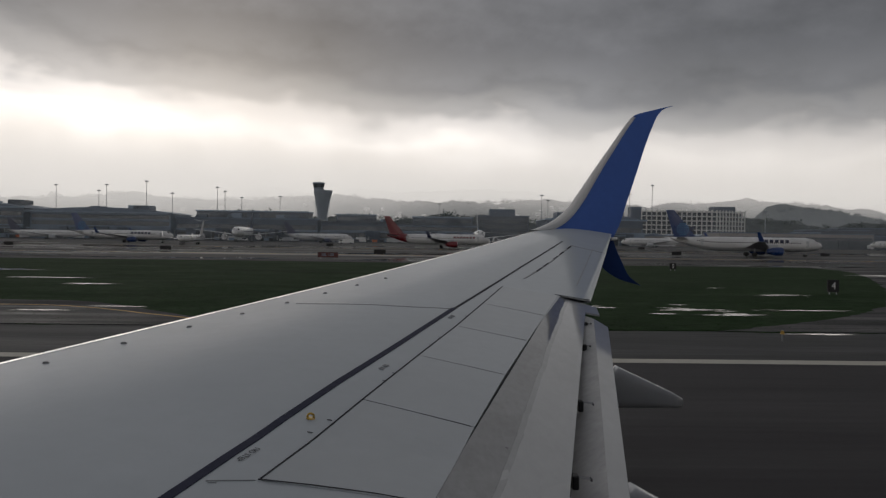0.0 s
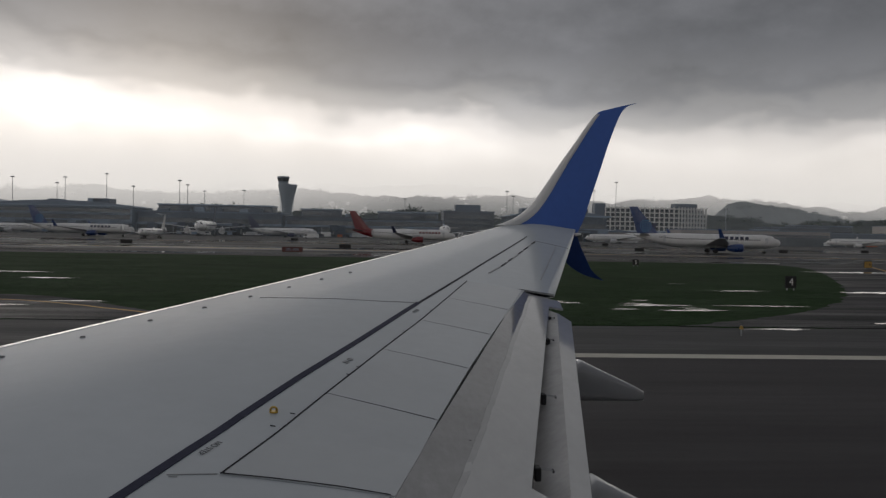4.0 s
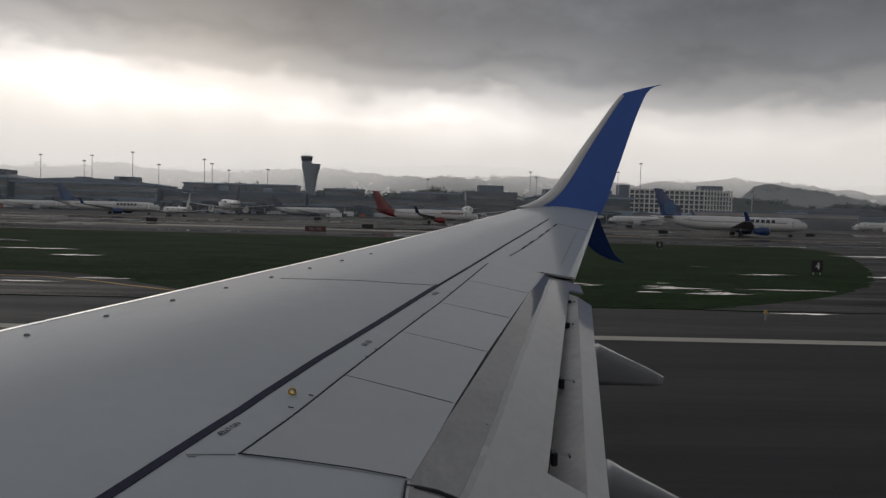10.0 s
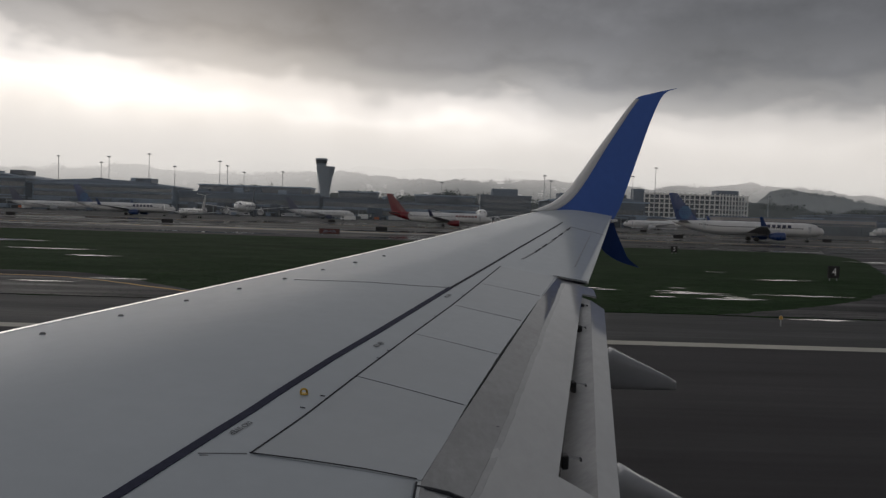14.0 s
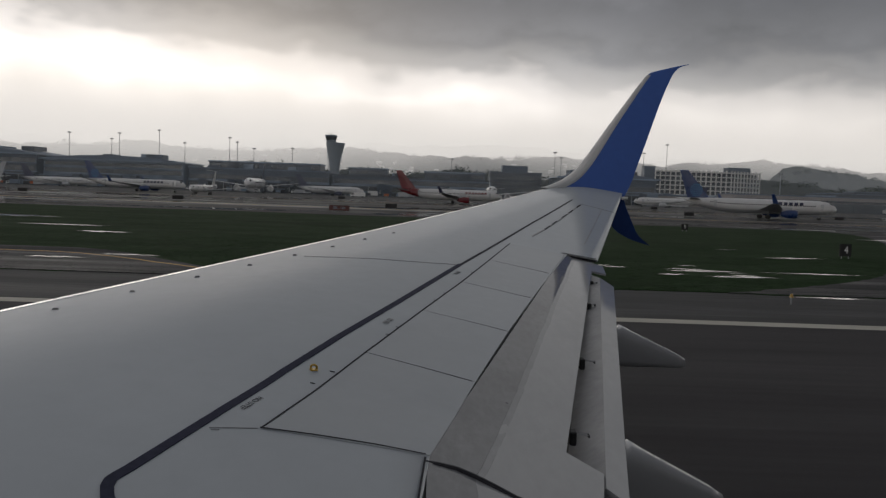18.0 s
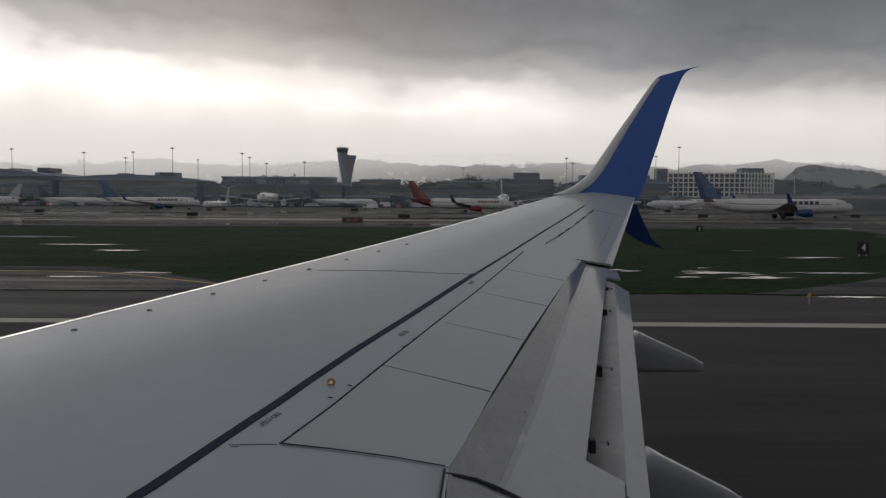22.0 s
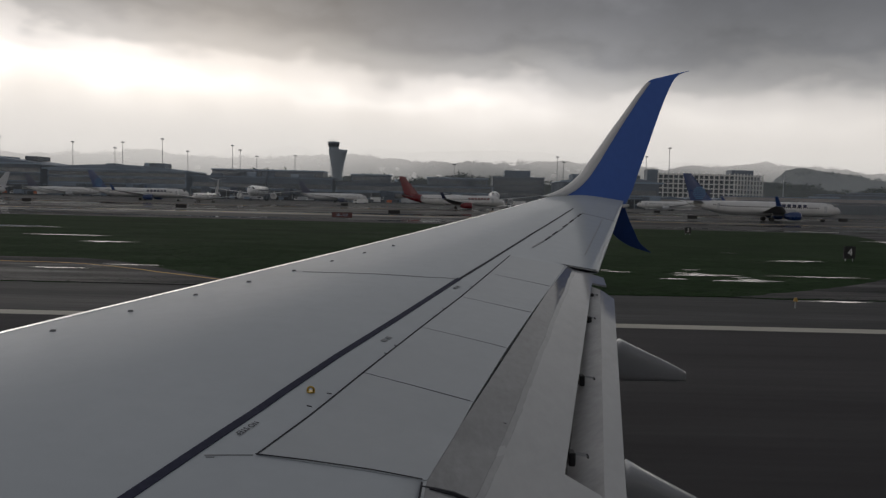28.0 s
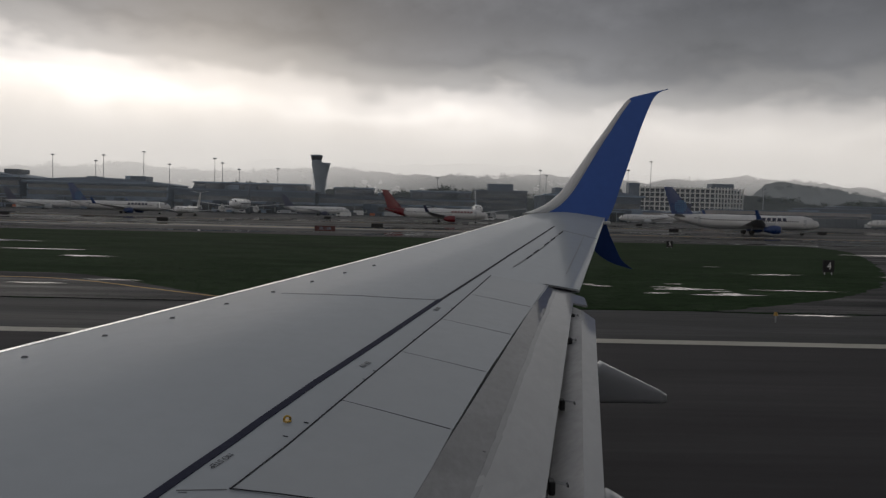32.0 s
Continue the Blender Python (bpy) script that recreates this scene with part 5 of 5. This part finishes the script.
vehicle(-40.0, 402, 180, 7.5, 2.6, WHITE, "white pickup-like service truck on the service road")


def baggage_cart(x, y, rz, color):
    b = thing("baggage_cart", x, y, -0.03, rz, "small covered baggage cart on the apron", "cart", "baggage carts")
    part("bed", boxed(-1.5, 1.5, -0.8, 0.8, 0.45, 0.65), STEEL, b)
    part("cover", boxed(-1.45, 1.45, -0.75, 0.75, 0.65, 2.1, bevel=0.08), color, b)
    for wx, wy in ((-1.1, -0.7), (1.1, -0.7), (-1.1, 0.7), (1.1, 0.7)):
        bm = bmesh.new()
        tube(bm, (wx, wy - 0.08, 0.26), (wx, wy + 0.08, 0.26), 0.28, n=10)
        part("wheel", bm, BLACK, b)
    return b


rc = random.Random(31)
carts = [baggage_cart(-330, 470, 4, c) for c in (WALL_PALE,)] + [baggage_cart(-318, 476, -6, WALL_DARK), baggage_cart(-300, 472, 10, ORANGE)]
for i in range(54):
    copy_thing(carts[i % 3 if i % 7 else 2], pose(rc.uniform(-420, 300), rc.uniform(462, 508), -0.03, 0, 0, rc.uniform(-30, 30)))


# ---- signs ----
def board_sign(x, y, rz, w, h, face, words, letter, label, size):
    b = thing("airfield_sign", x, y, 0, rz, label, "sign", "airfield signs")
    part("panel", boxed(-w / 2, w / 2, -0.09, 0.09, 0.25, 0.25 + h, bevel=0.015), face, b)
    part("frame", boxed(-w / 2 - 0.04, w / 2 + 0.04, -0.06, 0.06, 0.20, 0.30 + h), BLACK, b)
    for s in (-0.35, 0.35):
        bm = bmesh.new()
        tube(bm, (s * w, 0, -0.02), (s * w, 0, 0.3), 0.04, n=8)
        part("leg", bm, STEEL, b)
    lettering(words, size, letter, b, pose(0, -0.095, 0.25 + h / 2, 90, 0, 0))


board_sign(31.5, 60.0, 12, 0.9, 0.85, BLACK, "4", WHITE, "black runway distance sign with a white figure four", 0.8)
board_sign(33.0, 104.0, 8, 0.8, 0.7, BLACK, "5", WHITE, "black runway distance sign with a white figure five", 0.68)
board_sign(68.0, 108.0, 12, 1.25, 0.85, SIGN_YELLOW, "<- S2", BLACK, "yellow taxiway guidance sign with black lettering", 0.42)
board_sign(-17.0, 138.8, -8, 3.6, 0.85, RED, "28L-10R", WALL_PALE, "red runway holding sign with pale lettering", 0.68)
for i, (sx, sy) in enumerate(((-62, 190), (-10, 176), (66, 205), (110, 214), (-120, 230), (150, 240), (-36, 300), (88, 318))):
    board_sign(sx, sy, 4, 2.5, 0.8, BLACK, "", WHITE, "dark low guidance sign beside the taxiway", 0.4)


def edge_light(x, y):
    b = thing("edge_light", x, y, 0, 0, "small runway edge light on a short stem", "light", "runway edge lights")
    bm = bmesh.new()
    tube(bm, (0, 0, -0.02), (0, 0, 0.28), 0.03, n=8)
    part("stem", bm, STEEL, b)
    bm = bmesh.new()
    tube(bm, (0, 0, 0.28), (0, 0, 0.42), 0.09, 0.05, n=10)
    part("lamp", bm, SIGN_YELLOW, b)


for ex in (-48, -24, 14.5, 38.5):
    edge_light(ex, 31.5)


# ---- grass tufts along the verge ----
def tufts(name, count, x0, x1, y0, y1, label, seed):
    rnd = random.Random(seed)
    verts, faces = [], []
    for _ in range(count):
        x, y = rnd.uniform(x0, x1), y0 + (y1 - y0) * rnd.random() ** 1.7
        h = rnd.uniform(0.008, 0.03)
        for _ in range(5):
            a, r = rnd.uniform(0, 6.28), rnd.uniform(0.0, 0.10)
            bx, by = x + r * math.cos(a), y + r * math.sin(a)
            i = len(verts)
            verts += [(bx - 0.012, by, 0.02), (bx + 0.012, by, 0.02), (bx + rnd.uniform(-0.06, 0.06), by + rnd.uniform(-0.05, 0.05), 0.03 + h)]
            faces.append((i, i + 1, i + 2))
    me = bpy.data.meshes.new(name)
    me.from_pydata(verts, [], faces)
    me.materials.append(GRASS)
    tagged(new(name, me), label, "grass", kind="stuff")


tufts("grass_tufts", 9000, 4, 48, 34.6, 60.0, "uneven short wet grass tufts on the verge", 21)
tufts("grass_tufts", 7000, -48, -8, 34.6, 60.0, "uneven short wet grass tufts beside the shoulder", 22)


# ---- paint and puddles ----
def puddle(x, y, lx, ly, seed, z):
    bm = bmesh.new()
    n = 110
    ring = []
    for i in range(n):
        a = 2 * math.pi * i / n
        r = 1 + 0.75 * noise.noise((2.2 * math.cos(a) + seed, 2.2 * math.sin(a), seed * 1.7)) + 0.40 * noise.noise((6 * math.cos(a), 6 * math.sin(a) + seed, 0.5)) + 0.32 * noise.noise((15 * math.cos(a) + seed, 15 * math.sin(a), 2.5))
        ring.append(bm.verts.new((max(0.15, r) * lx * math.cos(a), max(0.15, r) * ly * math.sin(a), 0)))
    top = bm.faces.new(ring)
    ex = bmesh.ops.extrude_face_region(bm, geom=[top])
    for v in [g for g in ex["geom"] if isinstance(g, bmesh.types.BMVert)]:
        v.co.z += 0.012
    bmesh.ops.recalc_face_normals(bm, faces=bm.faces)
    ob = part("puddle", bm, WATER)
    ob.location = (x, y, z)
    tagged(ob, "shallow puddle of still water mirroring the sky", "puddle", "puddles")


for i, (x, y, lx, ly) in enumerate(((-26, 62, 1.8, 0.5), (-46, 84, 5, 1.6), (-33, 70, 3.0, 0.5))):
    puddle(x, y, lx, ly, i * 1.37, 0.024)
for i, (x, y, lx, ly) in enumerate(((-40, 135, 16, 2.4), (-95, 150, 20, 3.0), (60, 128, 14, 2.0), (95, 160, 22, 3.0), (-10, 186, 26, 3.0), (-130, 240, 40, 5), (120, 250, 45, 5), (30, 320, 50, 6), (-70, 175, 15, 2),
                                   (70, 190, 24, 2.5), (-190, 280, 50, 6), (160, 300, 40, 5))):
    puddle(x, y, lx, ly, 20 + i * 2.11, -0.026)
rp = random.Random(41)
for i in range(11):
    puddle(9.5 + 9.0 * rp.random(), 40.5 + 8.0 * rp.random(), rp.uniform(0.4, 1.7), rp.uniform(0.07, 0.20), 300 + i * 1.7, 0.024)
for i in range(5):
    py = rp.uniform(44, 78)
    puddle(py * rp.uniform(0.30, 0.52), py, rp.uniform(0.5, 2.2), rp.uniform(0.08, 0.25), 340 + i * 1.3, 0.024)
puddle(17.5, 34.0, 1.2, 0.22, 60, -0.008)
rp = random.Random(77)
for i in range(64):
    py = 126 + 190 * rp.random() ** 1.3
    puddle(rp.uniform(-0.62, 0.6) * py, py, py * rp.uniform(0.012, 0.07), py * py * rp.uniform(0.00004, 0.00014), 90 + i * 0.83, -0.026)


def painted(name, points, width, z, mat, label):
    rings = []
    for i, p in enumerate(points):
        a, b = Vector(points[max(0, i - 1)]), Vector(points[min(len(points) - 1, i + 1)])
        d = (b - a).normalized()
        s = Vector((-d.y, d.x)) * width / 2
        rings.append([(p[0] + s.x, p[1] + s.y, z), (p[0] - s.x, p[1] - s.y, z), (p[0] - s.x, p[1] - s.y, z - 0.01), (p[0] + s.x, p[1] + s.y, z - 0.01)])
    bm = loft(bmesh.new(), rings)
    bmesh.ops.recalc_face_normals(bm, faces=bm.faces)
    tagged(part(name, bm, mat), label, "line", kind="structure")


def exit_edge(y, side):
    """Edges of the paved exit that crosses the verge, flaring where it meets the runway shoulder."""
    k = y - 34.6
    flare = 11.0 * math.exp(-k / 9.0) + 9.0 * math.exp(-(122 - y) / 10.0)
    return 33.0 + 0.50 * k + side * (9.0 + flare + 0.5 * noise.noise((y * 0.5, side, 4.0)) + 0.25 * noise.noise((y * 1.7, side, 9.0)))


rings = []
for i in range(181):
    y = 34.5 + 87.6 * (i / 180) ** 1.4
    a, b = exit_edge(y, -1), exit_edge(y, 1)
    rings.append([(a, y, 0.038), (b, y, 0.038), (b, y, -0.05), (a, y, -0.05)])
bm = loft(bmesh.new(), rings)
bmesh.ops.recalc_face_normals(bm, faces=bm.faces)
tagged(part("taxiway_exit", bm, WET), "wet dark asphalt taxiway exit across the verge", "taxiway", kind="structure")
painted("exit_line", [(exit_edge(34.8 + 86.8 * i / 30, 0.0), 34.8 + 86.8 * i / 30) for i in range(31)], 0.32, 0.044, YELLOW, "yellow taxiway exit line")
for i, (x, y, lx, ly) in enumerate(((29.5, 39.5, 2.2, 0.5), (34, 47, 1.4, 0.6), (38, 58, 3.0, 0.8), (50, 71, 2.5, 1.0), (58, 95, 5, 1.6), (24.5, 36.4, 1.2, 0.25))):
    puddle(x, y, lx, ly, 140 + i * 1.9, 0.031)


def holding_edge(x):
    """Far edge of the paved fillet beside the shoulder, curving into the grass."""
    s = min(1.0, max(0.0, (-5.0 - x) / 17.0))
    return 34.55 + 12.0 * s * s * (3 - 2 * s) + 0.25 * noise.noise((x * 0.6, 2.0, 0)) + 0.12 * noise.noise((x * 2.1, 5.0, 0))


rings = []
for i in range(221):
    x = -5.2 - 140.0 * (i / 220) ** 1.8
    rings.append([(x, 34.5, 0.038), (x, holding_edge(x), 0.038), (x, holding_edge(x), -0.05), (x, 34.5, -0.05)])
bm = loft(bmesh.new(), rings)
bmesh.ops.recalc_face_normals(bm, faces=bm.faces)
tagged(part("taxiway_fillet", bm, WET), "wet dark asphalt fillet of a taxiway turning off the runway", "taxiway", kind="structure")
painted("fillet_line", [(-8.0 - 90.0 * (i / 60) ** 1.5, 34.9 + 0.72 * (holding_edge(-8.0 - 90.0 * (i / 60) ** 1.5) - 34.55)) for i in range(61)], 0.18, 0.044, YELLOW, "yellow line curving along the paved fillet")
for i, (x, y, lx, ly) in enumerate(((-19.5, 40.5, 1.4, 0.22), (-16.5, 43.0, 1.2, 0.2), (-27, 43.6, 2.2, 0.3))):
    puddle(x, y, lx, ly, 170 + i * 2.3, 0.031)


painted("taxiway_line_1", [(-600, 172), (600, 172)], 0.9, -0.012, YELLOW, "yellow taxiway centre line")
painted("taxiway_line_2", [(-600, 262), (600, 262)], 0.9, -0.012, YELLOW, "yellow taxiway centre line")
painted("taxiway_edge_line", [(-600, 116), (600, 116)], 0.6, -0.012, LINE, "pale taxiway edge line")
painted("service_road_line", [(-600, 404), (600, 404)], 0.8, -0.022, LINE, "white service road line")


# ---- trees, hills, mist ----
def leaf_crowd(name, spots, label, seed, mat=LEAF, count=70):
    rnd = random.Random(seed)
    verts, faces = [], []
    for x, y, z, w, h in spots:
        for _ in range(count):
            a, b, r = rnd.uniform(0, 2 * math.pi), rnd.uniform(-0.6, 1.0), rnd.random() ** 0.4
            c = Vector((x + w * r * math.cos(a) * math.sqrt(max(0.05, 1 - b * b)), y + w * r * math.sin(a), z + h * (0.45 + 0.5 * b * r)))
            s = w * rnd.uniform(0.16, 0.34)
            i = len(verts)
            for _ in range(3):
                verts.append(c + Vector((rnd.uniform(-s, s), rnd.uniform(-s, s), rnd.uniform(-s, s) * 0.8)))
            faces.append((i, i + 1, i + 2))
    me = bpy.data.meshes.new(name)
    me.from_pydata(verts, [], faces)
    me.materials.append(mat)
    tagged(new(name, me), label, "trees", kind="stuff")


rt = random.Random(5)
leaf_crowd("tree_line", [(x + rt.uniform(-4, 4), 760 + rt.uniform(-25, 25), -0.5, rt.uniform(4, 8), rt.uniform(8, 15)) for x in range(-900, 1000, 9)], "dark row of trees behind the airport", 2)
leaf_crowd("tree_line", [(x + rt.uniform(-6, 6), 1180 + rt.uniform(-60, 60), -0.5, rt.uniform(7, 14), rt.uniform(14, 26)) for x in range(-1500, 1700, 13)], "misty belt of trees below the hills", 4, count=55)


def ridge(name, y, x0, x1, depth, height, label, seed, n=900, m=14, rough=0.25, crown=1.0):
    """A hill range: height is a function of x; its near face slopes and is gullied."""
    bm = bmesh.new()
    rows = []
    for j in range(m + 1):
        v = j / m
        row = []
        for i in range(n + 1):
            x = x0 + (x1 - x0) * i / n
            env = math.sin(min(1.0, v * 1.25) * math.pi / 2)
            hgt = height(x) * env * (1 + rough * noise.noise((x * 0.004 + seed, v * 3.0, seed)))
            hgt += (6 * noise.noise((x * 0.02, v * 9 + seed, 1)) + 3.0 * noise.noise((x * 0.07, v * 17, seed))) * env
            hgt += crown * env * (5.0 * noise.noise((x * 0.035, v * 23, seed + 2)) + 4.0 * abs(noise.noise((x * 0.09, v * 31, seed + 5))))
            row.append(bm.verts.new((x, y + depth * v, hgt - 1)))
        rows.append(row)
    for a, b in zip(rows, rows[1:]):
        for i in range(n):
            bm.faces.new((a[i], a[i + 1], b[i + 1], b[i]))
    return tagged(part(name, bm, HILL, smooth=True), label, "hills", kind="structure")


def far_height(x):
    return 172 + 22 * math.sin(x * 0.0021 + 1.0) + 18 * noise.noise((x * 0.0024, 3.1, 0)) + 8 * noise.noise((x * 0.011, 1.1, 2))


def mid_height(x):
    return 98 + 24 * noise.noise((x * 0.0035, 7.7, 1)) + 9 * noise.noise((x * 0.013, 2.2, 4))


def mound_height(x):
    """Steep on one side, flat on top, falling away slowly on the other."""
    x -= 80
    steps = ((605, 0), (622, 34), (637, 62), (658, 79), (695, 86), (750, 83), (795, 78), (850, 66), (905, 50), (975, 33), (1060, 16), (1140, 0))
    for (a, p), (b, q) in zip(steps, steps[1:]):
        if a <= x <= b:
            return p + (q - p) * (x - a) / (b - a)
    return 0.0


ridge("backdrop_far_hills", 2700, -3200, 3600, 700, far_height, "misty wooded hills along the horizon", 1.0)
leaf_crowd("far_woods", [(x + rt.uniform(-9, 9), 3240 + rt.uniform(-70, 60), far_height(x) * 0.97 - 8, rt.uniform(9, 22), rt.uniform(12, 26)) for x in range(-2900, 3400, 16)], "misty trees on the far crest", 19, count=40)
ridge("backdrop_near_hills", 1750, -2200, 2600, 450, mid_height, "lower misty hillside with scattered houses", 4.0)
def foot_height(x):
    return 30 + 12 * noise.noise((x * 0.006, 5.2, 0)) + 6 * noise.noise((x * 0.02, 1.7, 3))


ridge("backdrop_foothill", 1080, -1500, 1750, 160, foot_height, "low wooded rise behind the airport", 6.0, n=500, m=8)
leaf_crowd("foothill_woods", [(x + rt.uniform(-5, 5), 1200 + rt.uniform(-40, 30), foot_height(x) * 0.92 - 4, rt.uniform(6, 12), rt.uniform(7, 17)) for x in range(-1450, 1700, 9)], "ragged dark trees on the low rise", 17, count=70)
ridge("backdrop_mound", 1500, 680, 1230, 260, mound_height, "dark wooded round hill behind the airport", 8.0, n=260, m=22, rough=0.1, crown=0.9)
leaf_crowd("hill_woods", [(x, 1690 + rt.uniform(-60, 40), mound_height(x) * 0.80, rt.uniform(5, 8), rt.uniform(8, 12)) for x in range(720, 1160, 3)], "wooded crest of the round hill", 9, count=190)
leaf_crowd("ridge_woods", [(x + rt.uniform(-6, 6), 2080 + rt.uniform(-60, 60), mid_height(x) * 0.93 - 6, rt.uniform(8, 18), rt.uniform(10, 24)) for x in range(-2100, 2500, 12)], "ragged woods along the misty near ridge", 15, count=60)
slope_spots = []
for _ in range(950):
    x, v = rt.uniform(-1900, 2200), 0.04 + 0.72 * rt.random()
    slope_spots.append((x, 1745 + 450 * v, mid_height(x) * math.sin(min(1.0, v * 1.25) * math.pi / 2) - 4, rt.uniform(4, 13), rt.uniform(6, 14)))
leaf_crowd("slope_woods", slope_spots, "patches of dark woodland on the misty slope", 16, count=34)

verts, faces = [], []
rh = random.Random(11)
for i in range(700):
    x, v = rh.uniform(-1700, 1900), 0.12 + 0.5 * rh.random()
    far_one = rh.random() < 0.45
    y, hh = (2700 + 700 * v * 0.75, far_height) if far_one else (1750 + 450 * v * 0.75, mid_height)
    z = hh(x) * math.sin(min(1.0, v * 0.75 * 1.25) * math.pi / 2)
    w, d, h = rh.uniform(3, 7), rh.uniform(5, 9), rh.uniform(2.5, 5)
    k = len(verts)
    verts += [(x - w, y, z - 25), (x + w, y, z - 25), (x + w, y + d, z - 25), (x - w, y + d, z - 25), (x - w, y, z + h), (x + w, y, z + h), (x + w, y + d, z + h + 2), (x - w, y + d, z + h + 2)]
    faces += [(k, k + 1, k + 5, k + 4), (k + 1, k + 2, k + 6, k + 5), (k + 3, k, k + 4, k + 7), (k + 4, k + 5, k + 6, k + 7)]
me = bpy.data.meshes.new("hillside_houses")
me.from_pydata(verts, [], faces)
me.materials.append(HOUSE)
tagged(new("hillside_houses", me), "scattered pale houses on the misty hillsides", "houses", kind="stuff")


def mist_bank(y, low, high, density, seed, glow=0.0, ends=None, tint=(1.0, 0.945, 0.89), base=None):
    rings = []
    for i in range(41):
        x = -3800 + 7600 * i / 40
        rings.append([(x, y + 40 * math.sin(i * 0.7), -2), (x, y + 40 * math.sin(i * 0.7), 420)])
    bm = loft(bmesh.new(), rings, closed=False)
    ob = part("backdrop_mist", bm, mist_material("mist", low, high, density, seed, glow, ends, tint, base))
    ob.visible_shadow = False
    tagged(ob, "see-through sheet standing in for rain mist before the hills", "mist", kind="structure")


mist_bank(330.0, 25, 80, 0.045, 47.0)
mist_bank(480.0, 30, 100, 0.10, 50.0)
# these four sheets give off light themselves, as haze paling the hills
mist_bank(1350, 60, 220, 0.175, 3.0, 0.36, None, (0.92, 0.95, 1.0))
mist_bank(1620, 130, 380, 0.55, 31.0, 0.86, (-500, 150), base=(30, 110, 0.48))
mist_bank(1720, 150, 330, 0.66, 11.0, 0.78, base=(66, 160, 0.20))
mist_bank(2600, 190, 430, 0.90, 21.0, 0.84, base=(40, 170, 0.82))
